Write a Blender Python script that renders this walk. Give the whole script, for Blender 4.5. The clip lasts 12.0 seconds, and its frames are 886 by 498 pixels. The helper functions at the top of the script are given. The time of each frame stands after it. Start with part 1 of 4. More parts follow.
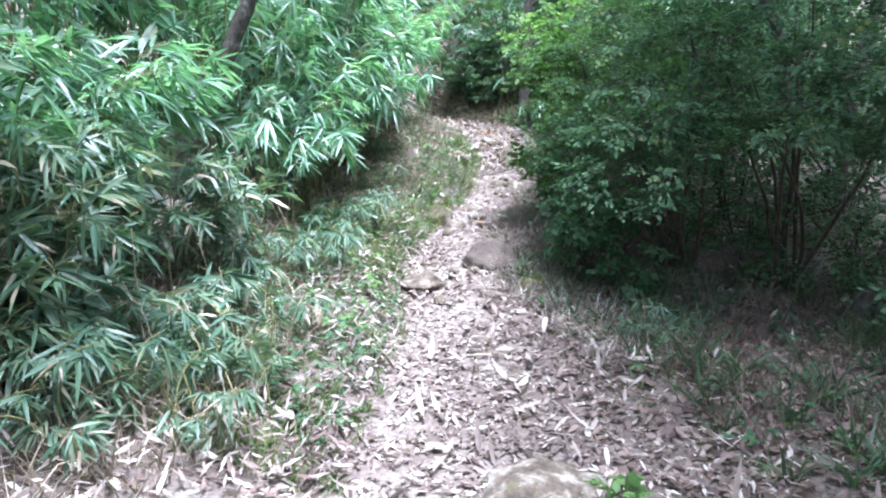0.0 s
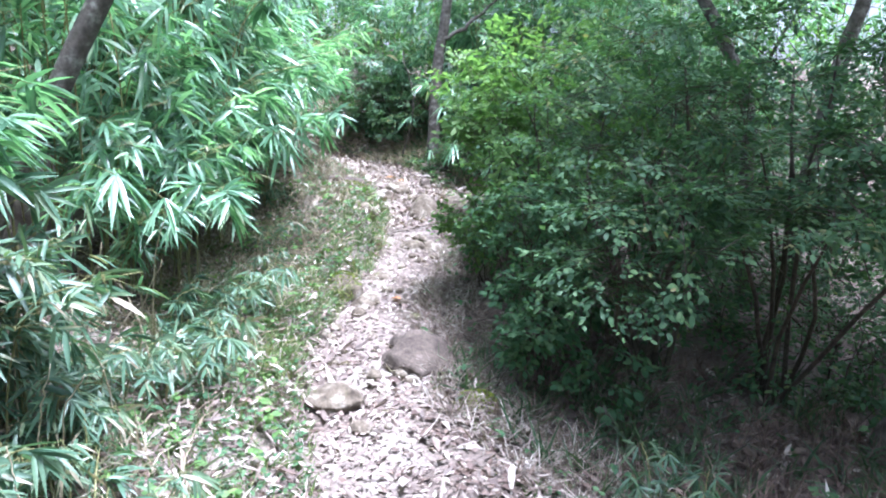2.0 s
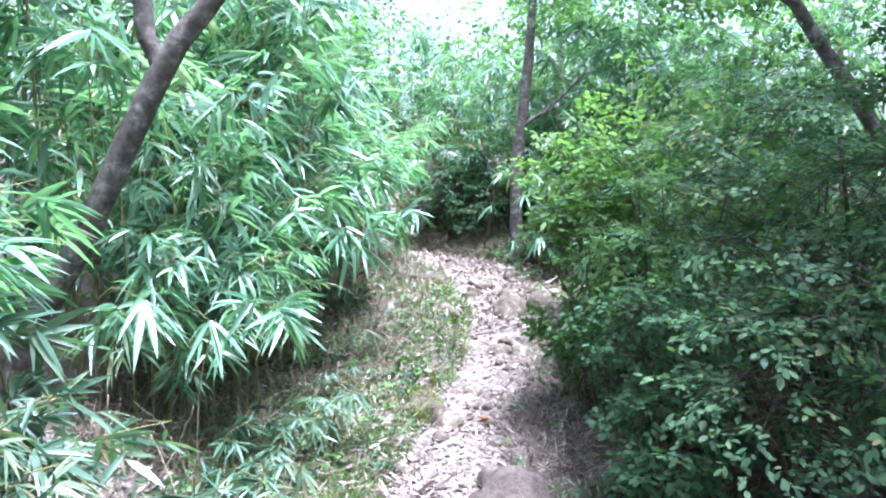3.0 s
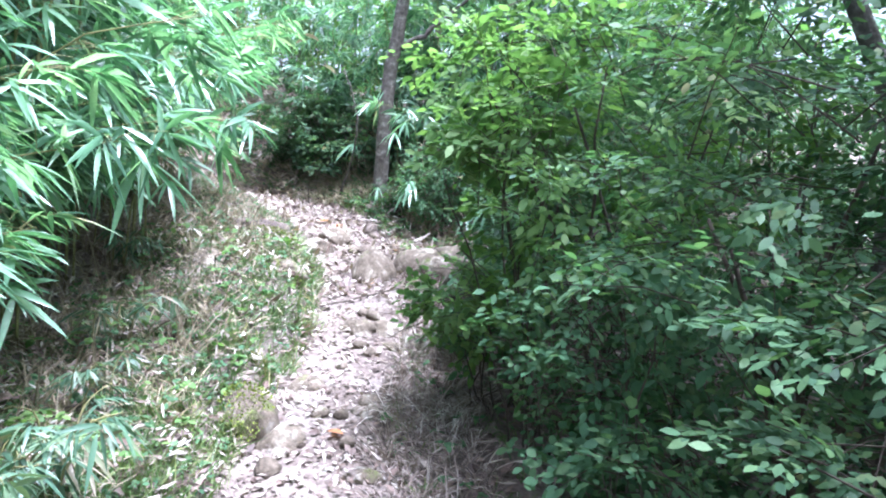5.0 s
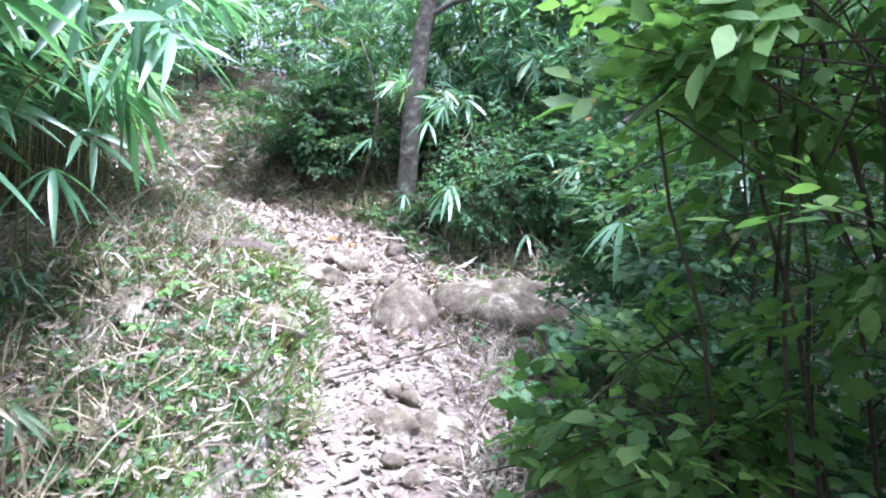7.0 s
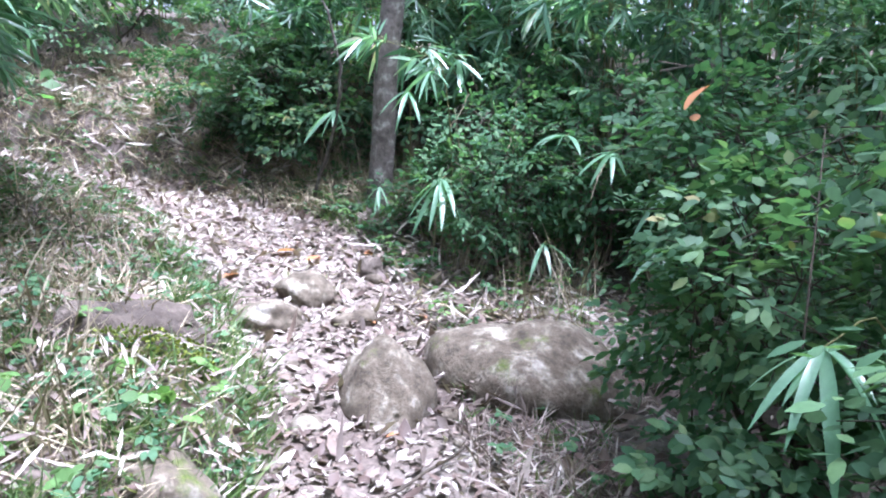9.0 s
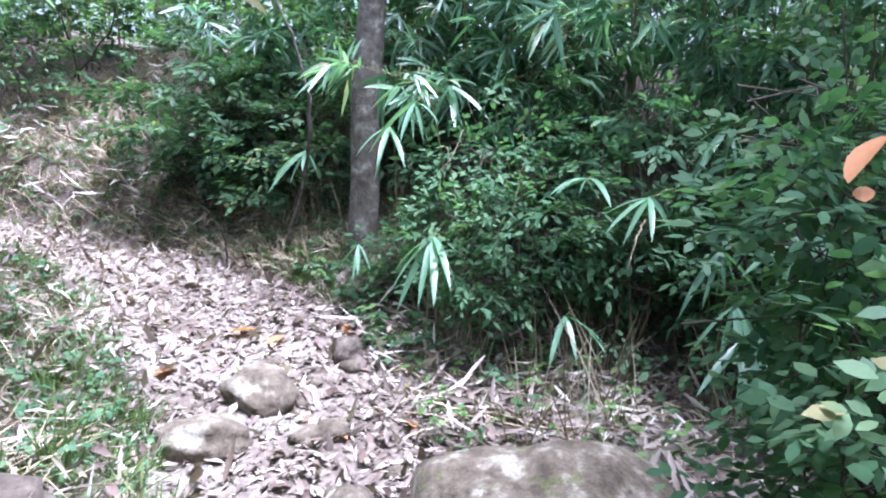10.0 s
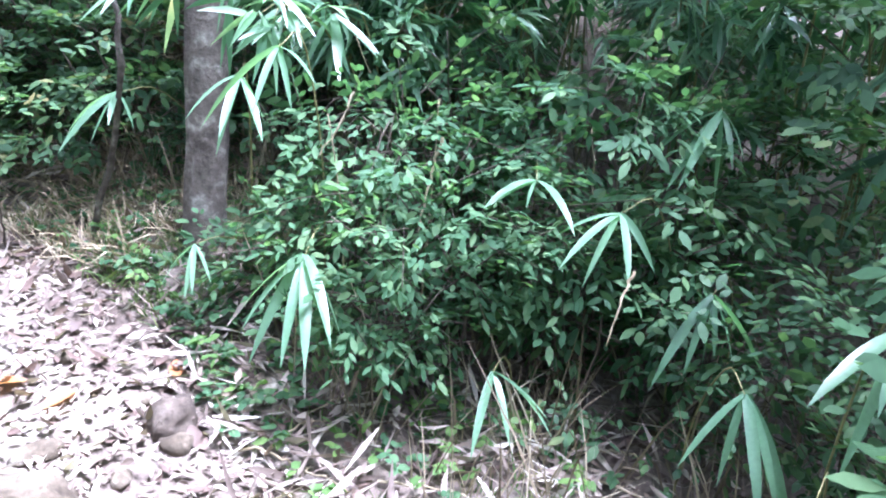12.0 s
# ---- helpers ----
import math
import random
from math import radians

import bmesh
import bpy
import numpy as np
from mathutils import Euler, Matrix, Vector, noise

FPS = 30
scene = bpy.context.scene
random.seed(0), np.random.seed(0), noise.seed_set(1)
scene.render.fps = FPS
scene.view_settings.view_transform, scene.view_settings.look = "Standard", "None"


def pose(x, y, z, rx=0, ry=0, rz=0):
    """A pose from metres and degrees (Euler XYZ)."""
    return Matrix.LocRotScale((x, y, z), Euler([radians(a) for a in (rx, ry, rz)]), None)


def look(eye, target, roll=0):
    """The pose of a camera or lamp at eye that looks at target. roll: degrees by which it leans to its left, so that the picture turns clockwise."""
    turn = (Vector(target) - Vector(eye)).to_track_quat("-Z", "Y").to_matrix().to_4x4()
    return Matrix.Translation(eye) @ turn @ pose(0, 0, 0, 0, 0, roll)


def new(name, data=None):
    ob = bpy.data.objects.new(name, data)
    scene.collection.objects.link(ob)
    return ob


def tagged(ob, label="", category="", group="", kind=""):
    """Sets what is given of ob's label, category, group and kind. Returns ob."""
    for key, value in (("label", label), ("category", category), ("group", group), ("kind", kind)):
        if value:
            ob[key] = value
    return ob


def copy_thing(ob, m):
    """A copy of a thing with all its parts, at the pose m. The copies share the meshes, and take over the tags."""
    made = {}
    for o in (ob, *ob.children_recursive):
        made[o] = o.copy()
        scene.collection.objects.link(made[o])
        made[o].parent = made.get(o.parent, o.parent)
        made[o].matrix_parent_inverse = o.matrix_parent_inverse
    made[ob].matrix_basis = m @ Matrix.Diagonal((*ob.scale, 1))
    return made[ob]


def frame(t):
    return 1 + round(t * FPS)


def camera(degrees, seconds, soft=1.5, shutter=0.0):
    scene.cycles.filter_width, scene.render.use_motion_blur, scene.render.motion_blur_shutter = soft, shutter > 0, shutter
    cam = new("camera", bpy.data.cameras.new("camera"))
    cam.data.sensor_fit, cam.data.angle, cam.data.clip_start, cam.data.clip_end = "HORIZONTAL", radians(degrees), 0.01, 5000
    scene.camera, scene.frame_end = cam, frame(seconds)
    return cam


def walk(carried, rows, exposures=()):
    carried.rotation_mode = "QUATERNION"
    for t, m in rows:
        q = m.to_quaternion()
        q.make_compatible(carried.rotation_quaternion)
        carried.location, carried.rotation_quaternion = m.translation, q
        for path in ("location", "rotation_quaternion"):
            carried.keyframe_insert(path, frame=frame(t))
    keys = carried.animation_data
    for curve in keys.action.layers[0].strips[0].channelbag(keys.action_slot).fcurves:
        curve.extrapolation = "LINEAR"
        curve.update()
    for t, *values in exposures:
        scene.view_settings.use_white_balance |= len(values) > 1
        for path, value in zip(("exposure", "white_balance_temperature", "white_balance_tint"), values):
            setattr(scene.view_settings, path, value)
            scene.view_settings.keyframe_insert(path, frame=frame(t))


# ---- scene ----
cam = camera(65.9, 12.0, 2.0)
PATH = [
    (0, (0.933, 0.806, 1.578), (0.562, 2.717, 1.118), -2.2),
    (0.5, (0.858, 1.066, 1.604), (0.644, 3.004, 1.159), -0.3),
    (1, (0.855, 1.451, 1.657), (0.699, 3.402, 1.242), -1.6),
    (1.5, (0.635, 1.781, 1.621), (0.495, 3.746, 1.275), -0.6),
    (2, (0.451, 2.054, 1.711), (0.432, 4.018, 1.33), 1.5),
    (2.5, (0.408, 2.439, 1.743), (0.198, 4.425, 1.631), 0.3),
    (3, (0.387, 2.725, 1.761), (0.128, 4.703, 1.624), -1.2),
    (3.5, (0.248, 3.023, 1.688), (0.317, 5.008, 1.457), 1.9),
    (3.7, (0.226, 3.119, 1.689), (0.391, 5.095, 1.43), 2.4),
    (5.3, (0.206, 4.51, 1.485), (0.404, 6.484, 1.234), 4.0),
    (5.5, (0.242, 4.671, 1.438), (0.463, 6.643, 1.186), 4.3),
    (6, (0.235, 5.179, 1.419), (0.186, 7.16, 1.143), 2.2),
    (6.5, (0.058, 5.616, 1.435), (0.022, 7.601, 1.189), 3.4),
    (7, (0.049, 6.085, 1.407), (0.208, 8.068, 1.199), 3.9),
    (7.5, (-0.032, 6.474, 1.423), (0.022, 8.465, 1.237), 2.8),
    (7.7, (-0.086, 6.636, 1.427), (0.043, 8.623, 1.238), 3.2),
    (9.3, (0.045, 7.518, 1.7), (0.309, 9.464, 1.323), 3.0),
    (9.5, (0.05, 7.677, 1.716), (0.328, 9.626, 1.36), 3.0),
    (10, (0.194, 8.144, 1.761), (0.413, 10.108, 1.453), 1.0),
    (10.5, (0.186, 8.368, 1.827), (0.317, 10.333, 1.477), -1.0),
    (11, (0.018, 8.687, 1.854), (0.424, 10.596, 1.417), 4.5),
    (11.5, (0.113, 8.87, 1.882), (0.81, 10.69, 1.436), 6.8),
    (12, (0.281, 9.154, 1.959), (0.865, 10.984, 1.403), 5.0),
]
walk(cam, [(t, look(eye, target, roll)) for t, eye, target, roll in PATH], [(0, 1.9, 5200, 17), (2.2, 2.16, 5200, 19), (2.6, 2.32, 5150, 20), (3.6, 2.15, 5150, 20), (6, 2.4, 5200, 20), (7.5, 2.25, 5200, 19), (9.5, 2.07, 5150, 21), (11, 2.2, 5150, 22), (12, 2.7, 5150, 23)])

# ---- world and light ----
SUN_EL, SUN_AZ = radians(77), radians(118)
world = bpy.data.worlds.new("sky_world")
scene.world = world
world.use_nodes = True
wn = world.node_tree.nodes
sky = wn.new("ShaderNodeTexSky")
sky.sky_type = "NISHITA"
sky.sun_disc = False
sky.sun_elevation, sky.sun_rotation = SUN_EL, SUN_AZ
sky.air_density, sky.dust_density, sky.ozone_density = 1.0, 7.0, 1.0
haze = wn.new("ShaderNodeHueSaturation")
haze.inputs["Saturation"].default_value = 0.55
world.node_tree.links.new(sky.outputs[0], haze.inputs["Color"])
world.node_tree.links.new(haze.outputs[0], wn["Background"].inputs[0])
wn["Background"].inputs[1].default_value = 0.13
sun_dir = Vector((math.sin(SUN_AZ) * math.cos(SUN_EL), math.cos(SUN_AZ) * math.cos(SUN_EL), math.sin(SUN_EL)))
sun = new("sun", bpy.data.lights.new("sun", "SUN"))
sun.data.energy, sun.data.angle, sun.data.color = 5.0, radians(20), (1.0, 0.98, 0.96)
sun.matrix_world = look((0, 0, 0), -sun_dir)


# ---- materials ----
def node_mat(name):
    m = bpy.data.materials.new(name)
    m.use_nodes = True
    return m, m.node_tree.nodes, m.node_tree.links, m.node_tree.nodes["Principled BSDF"]


def ramp(nodes, stops):
    r = nodes.new("ShaderNodeValToRGB")
    while len(r.color_ramp.elements) < len(stops):
        r.color_ramp.elements.new(0.5)
    for e, (p, c) in zip(r.color_ramp.elements, stops):
        e.position, e.color = p, (*c, 1)
    return r


def noise_tex(nodes, links, scale, detail=4.0, rough=0.6):
    co = nodes.new("ShaderNodeNewGeometry")
    n = nodes.new("ShaderNodeTexNoise")
    n.inputs["Scale"].default_value, n.inputs["Detail"].default_value = scale, detail
    n.inputs["Roughness"].default_value = rough
    links.new(co.outputs["Position"], n.inputs["Vector"])
    return n


def leaf_mat(name, stops, rough=0.4, through_light=0.35, gloss=0.5):
    """A thin leaf: each leaf takes its own tone, with blotches, a sheen, and light coming through."""
    m, nodes, links, bsdf = node_mat(name)
    geo = nodes.new("ShaderNodeNewGeometry")
    blotch = noise_tex(nodes, links, 2.2, 2.0)
    mixv = nodes.new("ShaderNodeMath")
    mixv.operation = "MULTIPLY_ADD"
    links.new(blotch.outputs["Fac"], mixv.inputs[0])
    mixv.inputs[1].default_value = 0.9
    add = nodes.new("ShaderNodeMath")
    add.operation = "MULTIPLY_ADD"
    links.new(geo.outputs["Random Per Island"], add.inputs[0])
    add.inputs[1].default_value, add.inputs[2].default_value = 0.75, -0.32
    links.new(add.outputs[0], mixv.inputs[2])
    r = ramp(nodes, stops)
    links.new(mixv.outputs[0], r.inputs[0])
    fine = noise_tex(nodes, links, 90.0, 2.0)
    mul = nodes.new("ShaderNodeMixRGB")
    mul.blend_type = "MULTIPLY"
    mul.inputs[0].default_value = 0.35
    links.new(r.outputs[0], mul.inputs[1])
    links.new(fine.outputs["Fac"], mul.inputs[2])
    links.new(mul.outputs[0], bsdf.inputs["Base Color"])
    bsdf.inputs["Roughness"].default_value = rough
    bsdf.inputs["Specular IOR Level"].default_value = gloss
    tr = nodes.new("ShaderNodeBsdfTranslucent")
    warm = nodes.new("ShaderNodeMixRGB")
    warm.blend_type = "MULTIPLY"
    warm.inputs[0].default_value = 1.0
    warm.inputs[2].default_value = (1.4, 1.6, 0.85, 1)
    links.new(mul.outputs[0], warm.inputs[1])
    links.new(warm.outputs[0], tr.inputs["Color"])
    mix = nodes.new("ShaderNodeMixShader")
    mix.inputs[0].default_value = through_light
    links.new(bsdf.outputs[0], mix.inputs[1])
    links.new(tr.outputs[0], mix.inputs[2])
    links.new(mix.outputs[0], nodes["Material Output"].inputs["Surface"])
    return m


def rough_mat(name, stops, scale, bump=0.3, bump_scale=60.0, rough=0.9, fine=(0.55, 40.0)):
    m, nodes, links, bsdf = node_mat(name)
    n = noise_tex(nodes, links, scale, 6.0)
    r = ramp(nodes, stops)
    links.new(n.outputs["Fac"], r.inputs[0])
    f = noise_tex(nodes, links, fine[1], 5.0, 0.7)
    fr = ramp(nodes, [(0.3, (1 - fine[0],) * 3), (0.7, (1.0,) * 3)])
    links.new(f.outputs["Fac"], fr.inputs[0])
    mul = nodes.new("ShaderNodeMixRGB")
    mul.blend_type = "MULTIPLY"
    mul.inputs[0].default_value = 1.0
    links.new(r.outputs[0], mul.inputs[1])
    links.new(fr.outputs[0], mul.inputs[2])
    links.new(mul.outputs[0], bsdf.inputs["Base Color"])
    bsdf.inputs["Roughness"].default_value = rough
    bsdf.inputs["Specular IOR Level"].default_value = 0.25
    b = nodes.new("ShaderNodeBump")
    b.inputs["Strength"].default_value, b.inputs["Distance"].default_value = bump, 0.02
    bn = noise_tex(nodes, links, bump_scale, 8.0, 0.7)
    links.new(bn.outputs["Fac"], b.inputs["Height"])
    links.new(b.outputs[0], bsdf.inputs["Normal"])
    return m


def stone_mat(name, moss_from):
    """Pale weathered stone, with moss where its upper faces hold it."""
    m = rough_mat(name, [(0.34, (0.085, 0.065, 0.046)), (0.52, (0.17, 0.137, 0.1)), (0.58, (0.27, 0.23, 0.18)), (0.7, (0.55, 0.5, 0.43))], 9.0, 0.9, 38.0, 0.85)
    nodes, links = m.node_tree.nodes, m.node_tree.links
    bsdf = nodes["Principled BSDF"]
    stone = bsdf.inputs["Base Color"].links[0].from_socket
    n = noise_tex(nodes, links, 6.5, 5.0, 0.65)
    mask = ramp(nodes, [(moss_from, (0, 0, 0)), (moss_from + 0.12, (1, 1, 1))])
    links.new(n.outputs["Fac"], mask.inputs[0])
    g = noise_tex(nodes, links, 130.0, 3.0)
    green = ramp(nodes, [(0.3, (0.04, 0.06, 0.012)), (0.7, (0.12, 0.145, 0.03))])
    links.new(g.outputs["Fac"], green.inputs[0])
    mix = nodes.new("ShaderNodeMixRGB")
    links.new(mask.outputs[0], mix.inputs[0])
    links.new(stone, mix.inputs[1])
    links.new(green.outputs[0], mix.inputs[2])
    links.new(mix.outputs[0], bsdf.inputs["Base Color"])
    return m


SOIL = rough_mat("soil", [(0.3, (0.11, 0.08, 0.065)), (0.5, (0.2, 0.16, 0.135)), (0.72, (0.33, 0.285, 0.25))], 2.6, 0.9, 28.0, 0.95)
BARK = rough_mat("bark", [(0.32, (0.07, 0.058, 0.048)), (0.55, (0.16, 0.14, 0.12)), (0.72, (0.36, 0.35, 0.31))], 14.0, 0.9, 50.0)
TWIG = rough_mat("twig_bark", [(0.3, (0.045, 0.036, 0.028)), (0.7, (0.12, 0.095, 0.072))], 12.0, 0.4)
STRAW = rough_mat("dead_stalk", [(0.3, (0.32, 0.25, 0.15)), (0.7, (0.58, 0.5, 0.36))], 8.0, 0.3)
CULM = rough_mat("bamboo_culm", [(0.3, (0.14, 0.15, 0.05)), (0.7, (0.3, 0.27, 0.12))], 5.0, 0.2, 60, 0.5)
STONE = stone_mat("stone", 0.62)
EARTHY = rough_mat("earthy_stone", [(0.32, (0.055, 0.042, 0.034)), (0.55, (0.12, 0.094, 0.075)), (0.75, (0.22, 0.18, 0.15))], 7.0, 0.9, 40.0)
MOSSY = stone_mat("mossy_stone", 0.57)
BAMBOO = leaf_mat("bamboo_leaf", [(0.0, (0.028, 0.075, 0.045)), (0.4, (0.1, 0.21, 0.12)), (0.8, (0.23, 0.39, 0.25)), (0.95, (0.34, 0.43, 0.28)), (1.0, (0.5, 0.45, 0.32))], 0.33, 0.45, 0.7)
SHRUB = leaf_mat("shrub_leaf", [(0.0, (0.036, 0.078, 0.045)), (0.5, (0.068, 0.134, 0.065)), (0.9, (0.112, 0.19, 0.078)), (1.0, (0.22, 0.2, 0.09))], 0.55, 0.33, 0.2)
# young green; its light tone also stands in for sunlight on two plants
FRESH_LIT = leaf_mat("fresh_lit_leaf", [(0.0, (0.07, 0.135, 0.045)), (0.5, (0.12, 0.215, 0.07)), (1.0, (0.2, 0.3, 0.1))], 0.5, 0.45, 0.2)
BAMBOO_LOW = leaf_mat("weathered_bamboo_leaf", [(0.0, (0.035, 0.08, 0.05)), (0.4, (0.08, 0.15, 0.09)), (0.82, (0.14, 0.2, 0.11)), (0.88, (0.3, 0.24, 0.17)), (1.0, (0.5, 0.44, 0.35))], 0.42, 0.3, 0.5)
BROAD = leaf_mat("broad_leaf", [(0.0, (0.045, 0.105, 0.055)), (0.5, (0.077, 0.155, 0.077)), (1.0, (0.135, 0.21, 0.1))], 0.6, 0.4, 0.15)
CANOPY = leaf_mat("canopy_leaf", [(0.0, (0.05, 0.11, 0.04)), (0.5, (0.09, 0.18, 0.06)), (1.0, (0.15, 0.25, 0.08))], 0.5, 0.5, 0.3)
GRASS = leaf_mat("grass_blade", [(0.0, (0.05, 0.09, 0.03)), (0.5, (0.09, 0.15, 0.045)), (0.85, (0.17, 0.2, 0.07)), (1.0, (0.35, 0.3, 0.17))], 0.5, 0.3)
STALKS = leaf_mat("thin_dead_stalk", [(0.0, (0.1, 0.075, 0.05)), (0.6, (0.26, 0.21, 0.14)), (1.0, (0.5, 0.44, 0.33))], 0.6, 0.1, 0.3)
SEDGE = leaf_mat("sedge_blade", [(0.0, (0.03, 0.06, 0.03)), (0.6, (0.06, 0.11, 0.05)), (1.0, (0.12, 0.15, 0.07))], 0.5, 0.3, 0.4)
DRY = leaf_mat("dry_leaf", [(0.05, (0.07, 0.05, 0.042)), (0.42, (0.22, 0.17, 0.142)), (0.75, (0.42, 0.36, 0.315)), (1.0, (0.66, 0.61, 0.555))], 0.6, 0.12, 0.35)
BROWN = leaf_mat("brown_leaf", [(0.0, (0.06, 0.04, 0.034)), (0.5, (0.14, 0.095, 0.078)), (1.0, (0.28, 0.21, 0.17))], 0.6, 0.12, 0.3)
ORANGE = leaf_mat("orange_leaf", [(0.0, (0.36, 0.13, 0.05)), (1.0, (0.5, 0.23, 0.1))], 0.5, 0.3)
MOSS = leaf_mat("moss", [(0.0, (0.07, 0.1, 0.015)), (0.5, (0.14, 0.17, 0.028)), (1.0, (0.24, 0.26, 0.045))], 0.8, 0.2, 0.2)


# ---- mesh tools ----
def unit(a):
    return a / np.maximum(np.linalg.norm(a, axis=-1, keepdims=True), 1e-9)


def mesh_from(name, verts, loops, sizes, smooth=True):
    me = bpy.data.meshes.new(name)
    verts, loops, sizes = np.asarray(verts, np.float32), np.asarray(loops, np.int32), np.asarray(sizes, np.int32)
    me.vertices.add(len(verts))
    me.vertices.foreach_set("co", verts.ravel())
    me.loops.add(len(loops))
    me.loops.foreach_set("vertex_index", loops)
    me.polygons.add(len(sizes))
    me.polygons.foreach_set("loop_start", np.concatenate(([0], np.cumsum(sizes)[:-1])).astype(np.int32))
    me.update(calc_edges=True)
    if smooth:
        me.shade_smooth()
    return me


def part(name, me, material, parent=None, label=""):
    """Links a mesh as one object, under its thing if there is one."""
    if isinstance(me, bmesh.types.BMesh):
        bm, me = me, bpy.data.meshes.new(name)
        bm.to_mesh(me)
        bm.free()
    if material and not me.materials:
        me.materials.append(material)
    ob = new(name, me)
    ob.parent = parent
    return tagged(ob, label)


LANCE = ((0.0, 0.15), (0.2, 0.9), (0.5, 1.0), (0.8, 0.5), (1.0, 0.0))
OVAL = ((0.0, 0.1), (0.28, 0.85), (0.62, 0.9), (1.0, 0.0))
SLIP = ((0.0, 0.25), (0.45, 1.0), (1.0, 0.0))
DIAMOND = ((0.0, 0.0), (0.45, 1.0), (1.0, 0.0))
BLADE = ((0.0, 1.0), (0.45, 0.8), (1.0, 0.0))


def leaf_mesh(name, P, D, N, L, W, droop, shape, fold=0.0):
    """Many leaves in one mesh: base P, way D, upper side N, length L, half width W, bending down by droop."""
    n = len(P)
    D = unit(D)
    S = unit(np.cross(D, N))
    N = np.cross(S, D)
    L, W, droop = (np.broadcast_to(np.asarray(a, float), (n,))[:, None] for a in (L, W, droop))
    cols, index, k = [], [], 0
    for s, w in shape:
        c = P + D * L * s + np.array([0, 0, -1.0]) * droop * L * s * s
        if w == 0:
            cols.append(c)
            index.append((k,))
            k += 1
        elif fold:
            lift = N * W * w * fold
            cols += [c - S * W * w + lift, c, c + S * W * w + lift]
            index.append((k, k + 1, k + 2))
            k += 3
        else:
            cols += [c - S * W * w, c + S * W * w]
            index.append((k, k + 1))
            k += 2
    faces = []
    for a, b in zip(index, index[1:]):
        if len(a) == 1:
            faces += [(a[0], b[i + 1], b[i]) for i in range(len(b) - 1)]
        elif len(b) == 1:
            faces += [(a[i], a[i + 1], b[0]) for i in range(len(a) - 1)]
        else:
            faces += [(a[i], a[i + 1], b[i + 1], b[i]) for i in range(len(a) - 1)]
    flat = np.array([i for f in faces for i in f])
    loops = (np.arange(n)[:, None] * k + flat[None]).ravel()
    sizes = np.tile([len(f) for f in faces], n)
    return mesh_from(name, np.stack(cols, 1).reshape(-1, 3), loops, sizes)


def tube_mesh(name, lines, sides=6, knots=0.0, seed=1):
    """One mesh of tubes; each line is a list of (x, y, z, radius). knots: unevenness of the radius."""
    rng = np.random.default_rng(seed)
    verts, loops, sizes = [], [], []
    for line in lines:
        line = np.asarray(line, float)
        p, r = line[:, :3], line[:, 3]
        t = unit(np.gradient(p, axis=0))
        up = np.array([0.31, 0.95, 0.05])
        a = unit(np.cross(t, up))
        b = np.cross(t, a)
        o = len(verts)
        ph = np.arange(sides) * 2 * math.pi / sides
        for i in range(len(p)):
            rr = r[i] * (1 + knots * rng.normal(size=sides))
            verts.extend(p[i] + (np.cos(ph) * rr)[:, None] * a[i] + (np.sin(ph) * rr)[:, None] * b[i])
        for i in range(len(p) - 1):
            for j in range(sides):
                j2 = (j + 1) % sides
                loops += [o + i * sides + j, o + i * sides + j2, o + (i + 1) * sides + j2, o + (i + 1) * sides + j]
                sizes.append(4)
        loops += [o + (len(p) - 1) * sides + j for j in range(sides)]
        sizes.append(sides)
    return mesh_from(name, verts, loops, sizes)


def smooth_line(points, n, wob=0.0, rng=None):
    """Resamples a coarse line of (x, y, z, radius) into n points on a curve, with some wobble."""
    pts = np.asarray(points, float)
    t = np.linspace(0, len(pts) - 1, n)
    i = np.clip(t.astype(int), 0, len(pts) - 2)
    f = (t - i)[:, None]
    g = np.gradient(pts, axis=0) if len(pts) > 2 else np.tile(pts[1] - pts[0], (2, 1))
    h = f * f * (3 - 2 * f)
    out = pts[i] * (1 - h) + pts[i + 1] * h + g[i] * (f * (1 - f) ** 2) - g[i + 1] * (f * f * (1 - f))
    if wob and rng is not None:
        out[1:-1, :3] += rng.normal(size=(n - 2, 3)) * wob
    return out


# ---- ground ----
# the trodden line: x, y, height, half width, height of the bank's edge on its uphill side
TRAIL = np.array([
    (0.95, -30, -1.0, 1.0, 0.14), (0.95, -6, 0.0, 1.0, 0.14), (0.9, 0.5, 0.0, 1.0, 0.12), (0.75, 3.2, 0.02, 0.85, 0.12), (0.5, 4.2, 0.03, 0.62, 0.13),
    (0.3, 5.0, 0.04, 0.5, 0.13), (0.02, 5.6, 0.1, 0.38, 0.12), (-0.12, 6.3, 0.16, 0.36, 0.14), (-0.1, 7.1, 0.22, 0.33, 0.16),
    (0.0, 7.9, 0.3, 0.32, 0.2), (0.1, 8.6, 0.43, 0.34, 0.27), (0.1, 9.3, 0.54, 0.36, 0.3), (0.05, 10.0, 0.6, 0.42, 0.24),
    (-0.1, 10.6, 0.7, 0.5, 0.16), (-0.45, 11.4, 0.88, 0.55, 0.12), (-1.0, 12.2, 0.98, 0.5, 0.12), (-1.8, 12.75, 1.05, 0.45, 0.12),
    (-3.2, 13.5, 1.1, 0.4, 0.12), (-6.0, 13.8, 1.4, 0.4, 0.1), (-30.0, 15.0, 5.0, 0.4, 0.1)])


def sm(v):
    v = np.clip(v, 0, 1)
    return v * v * (3 - 2 * v)


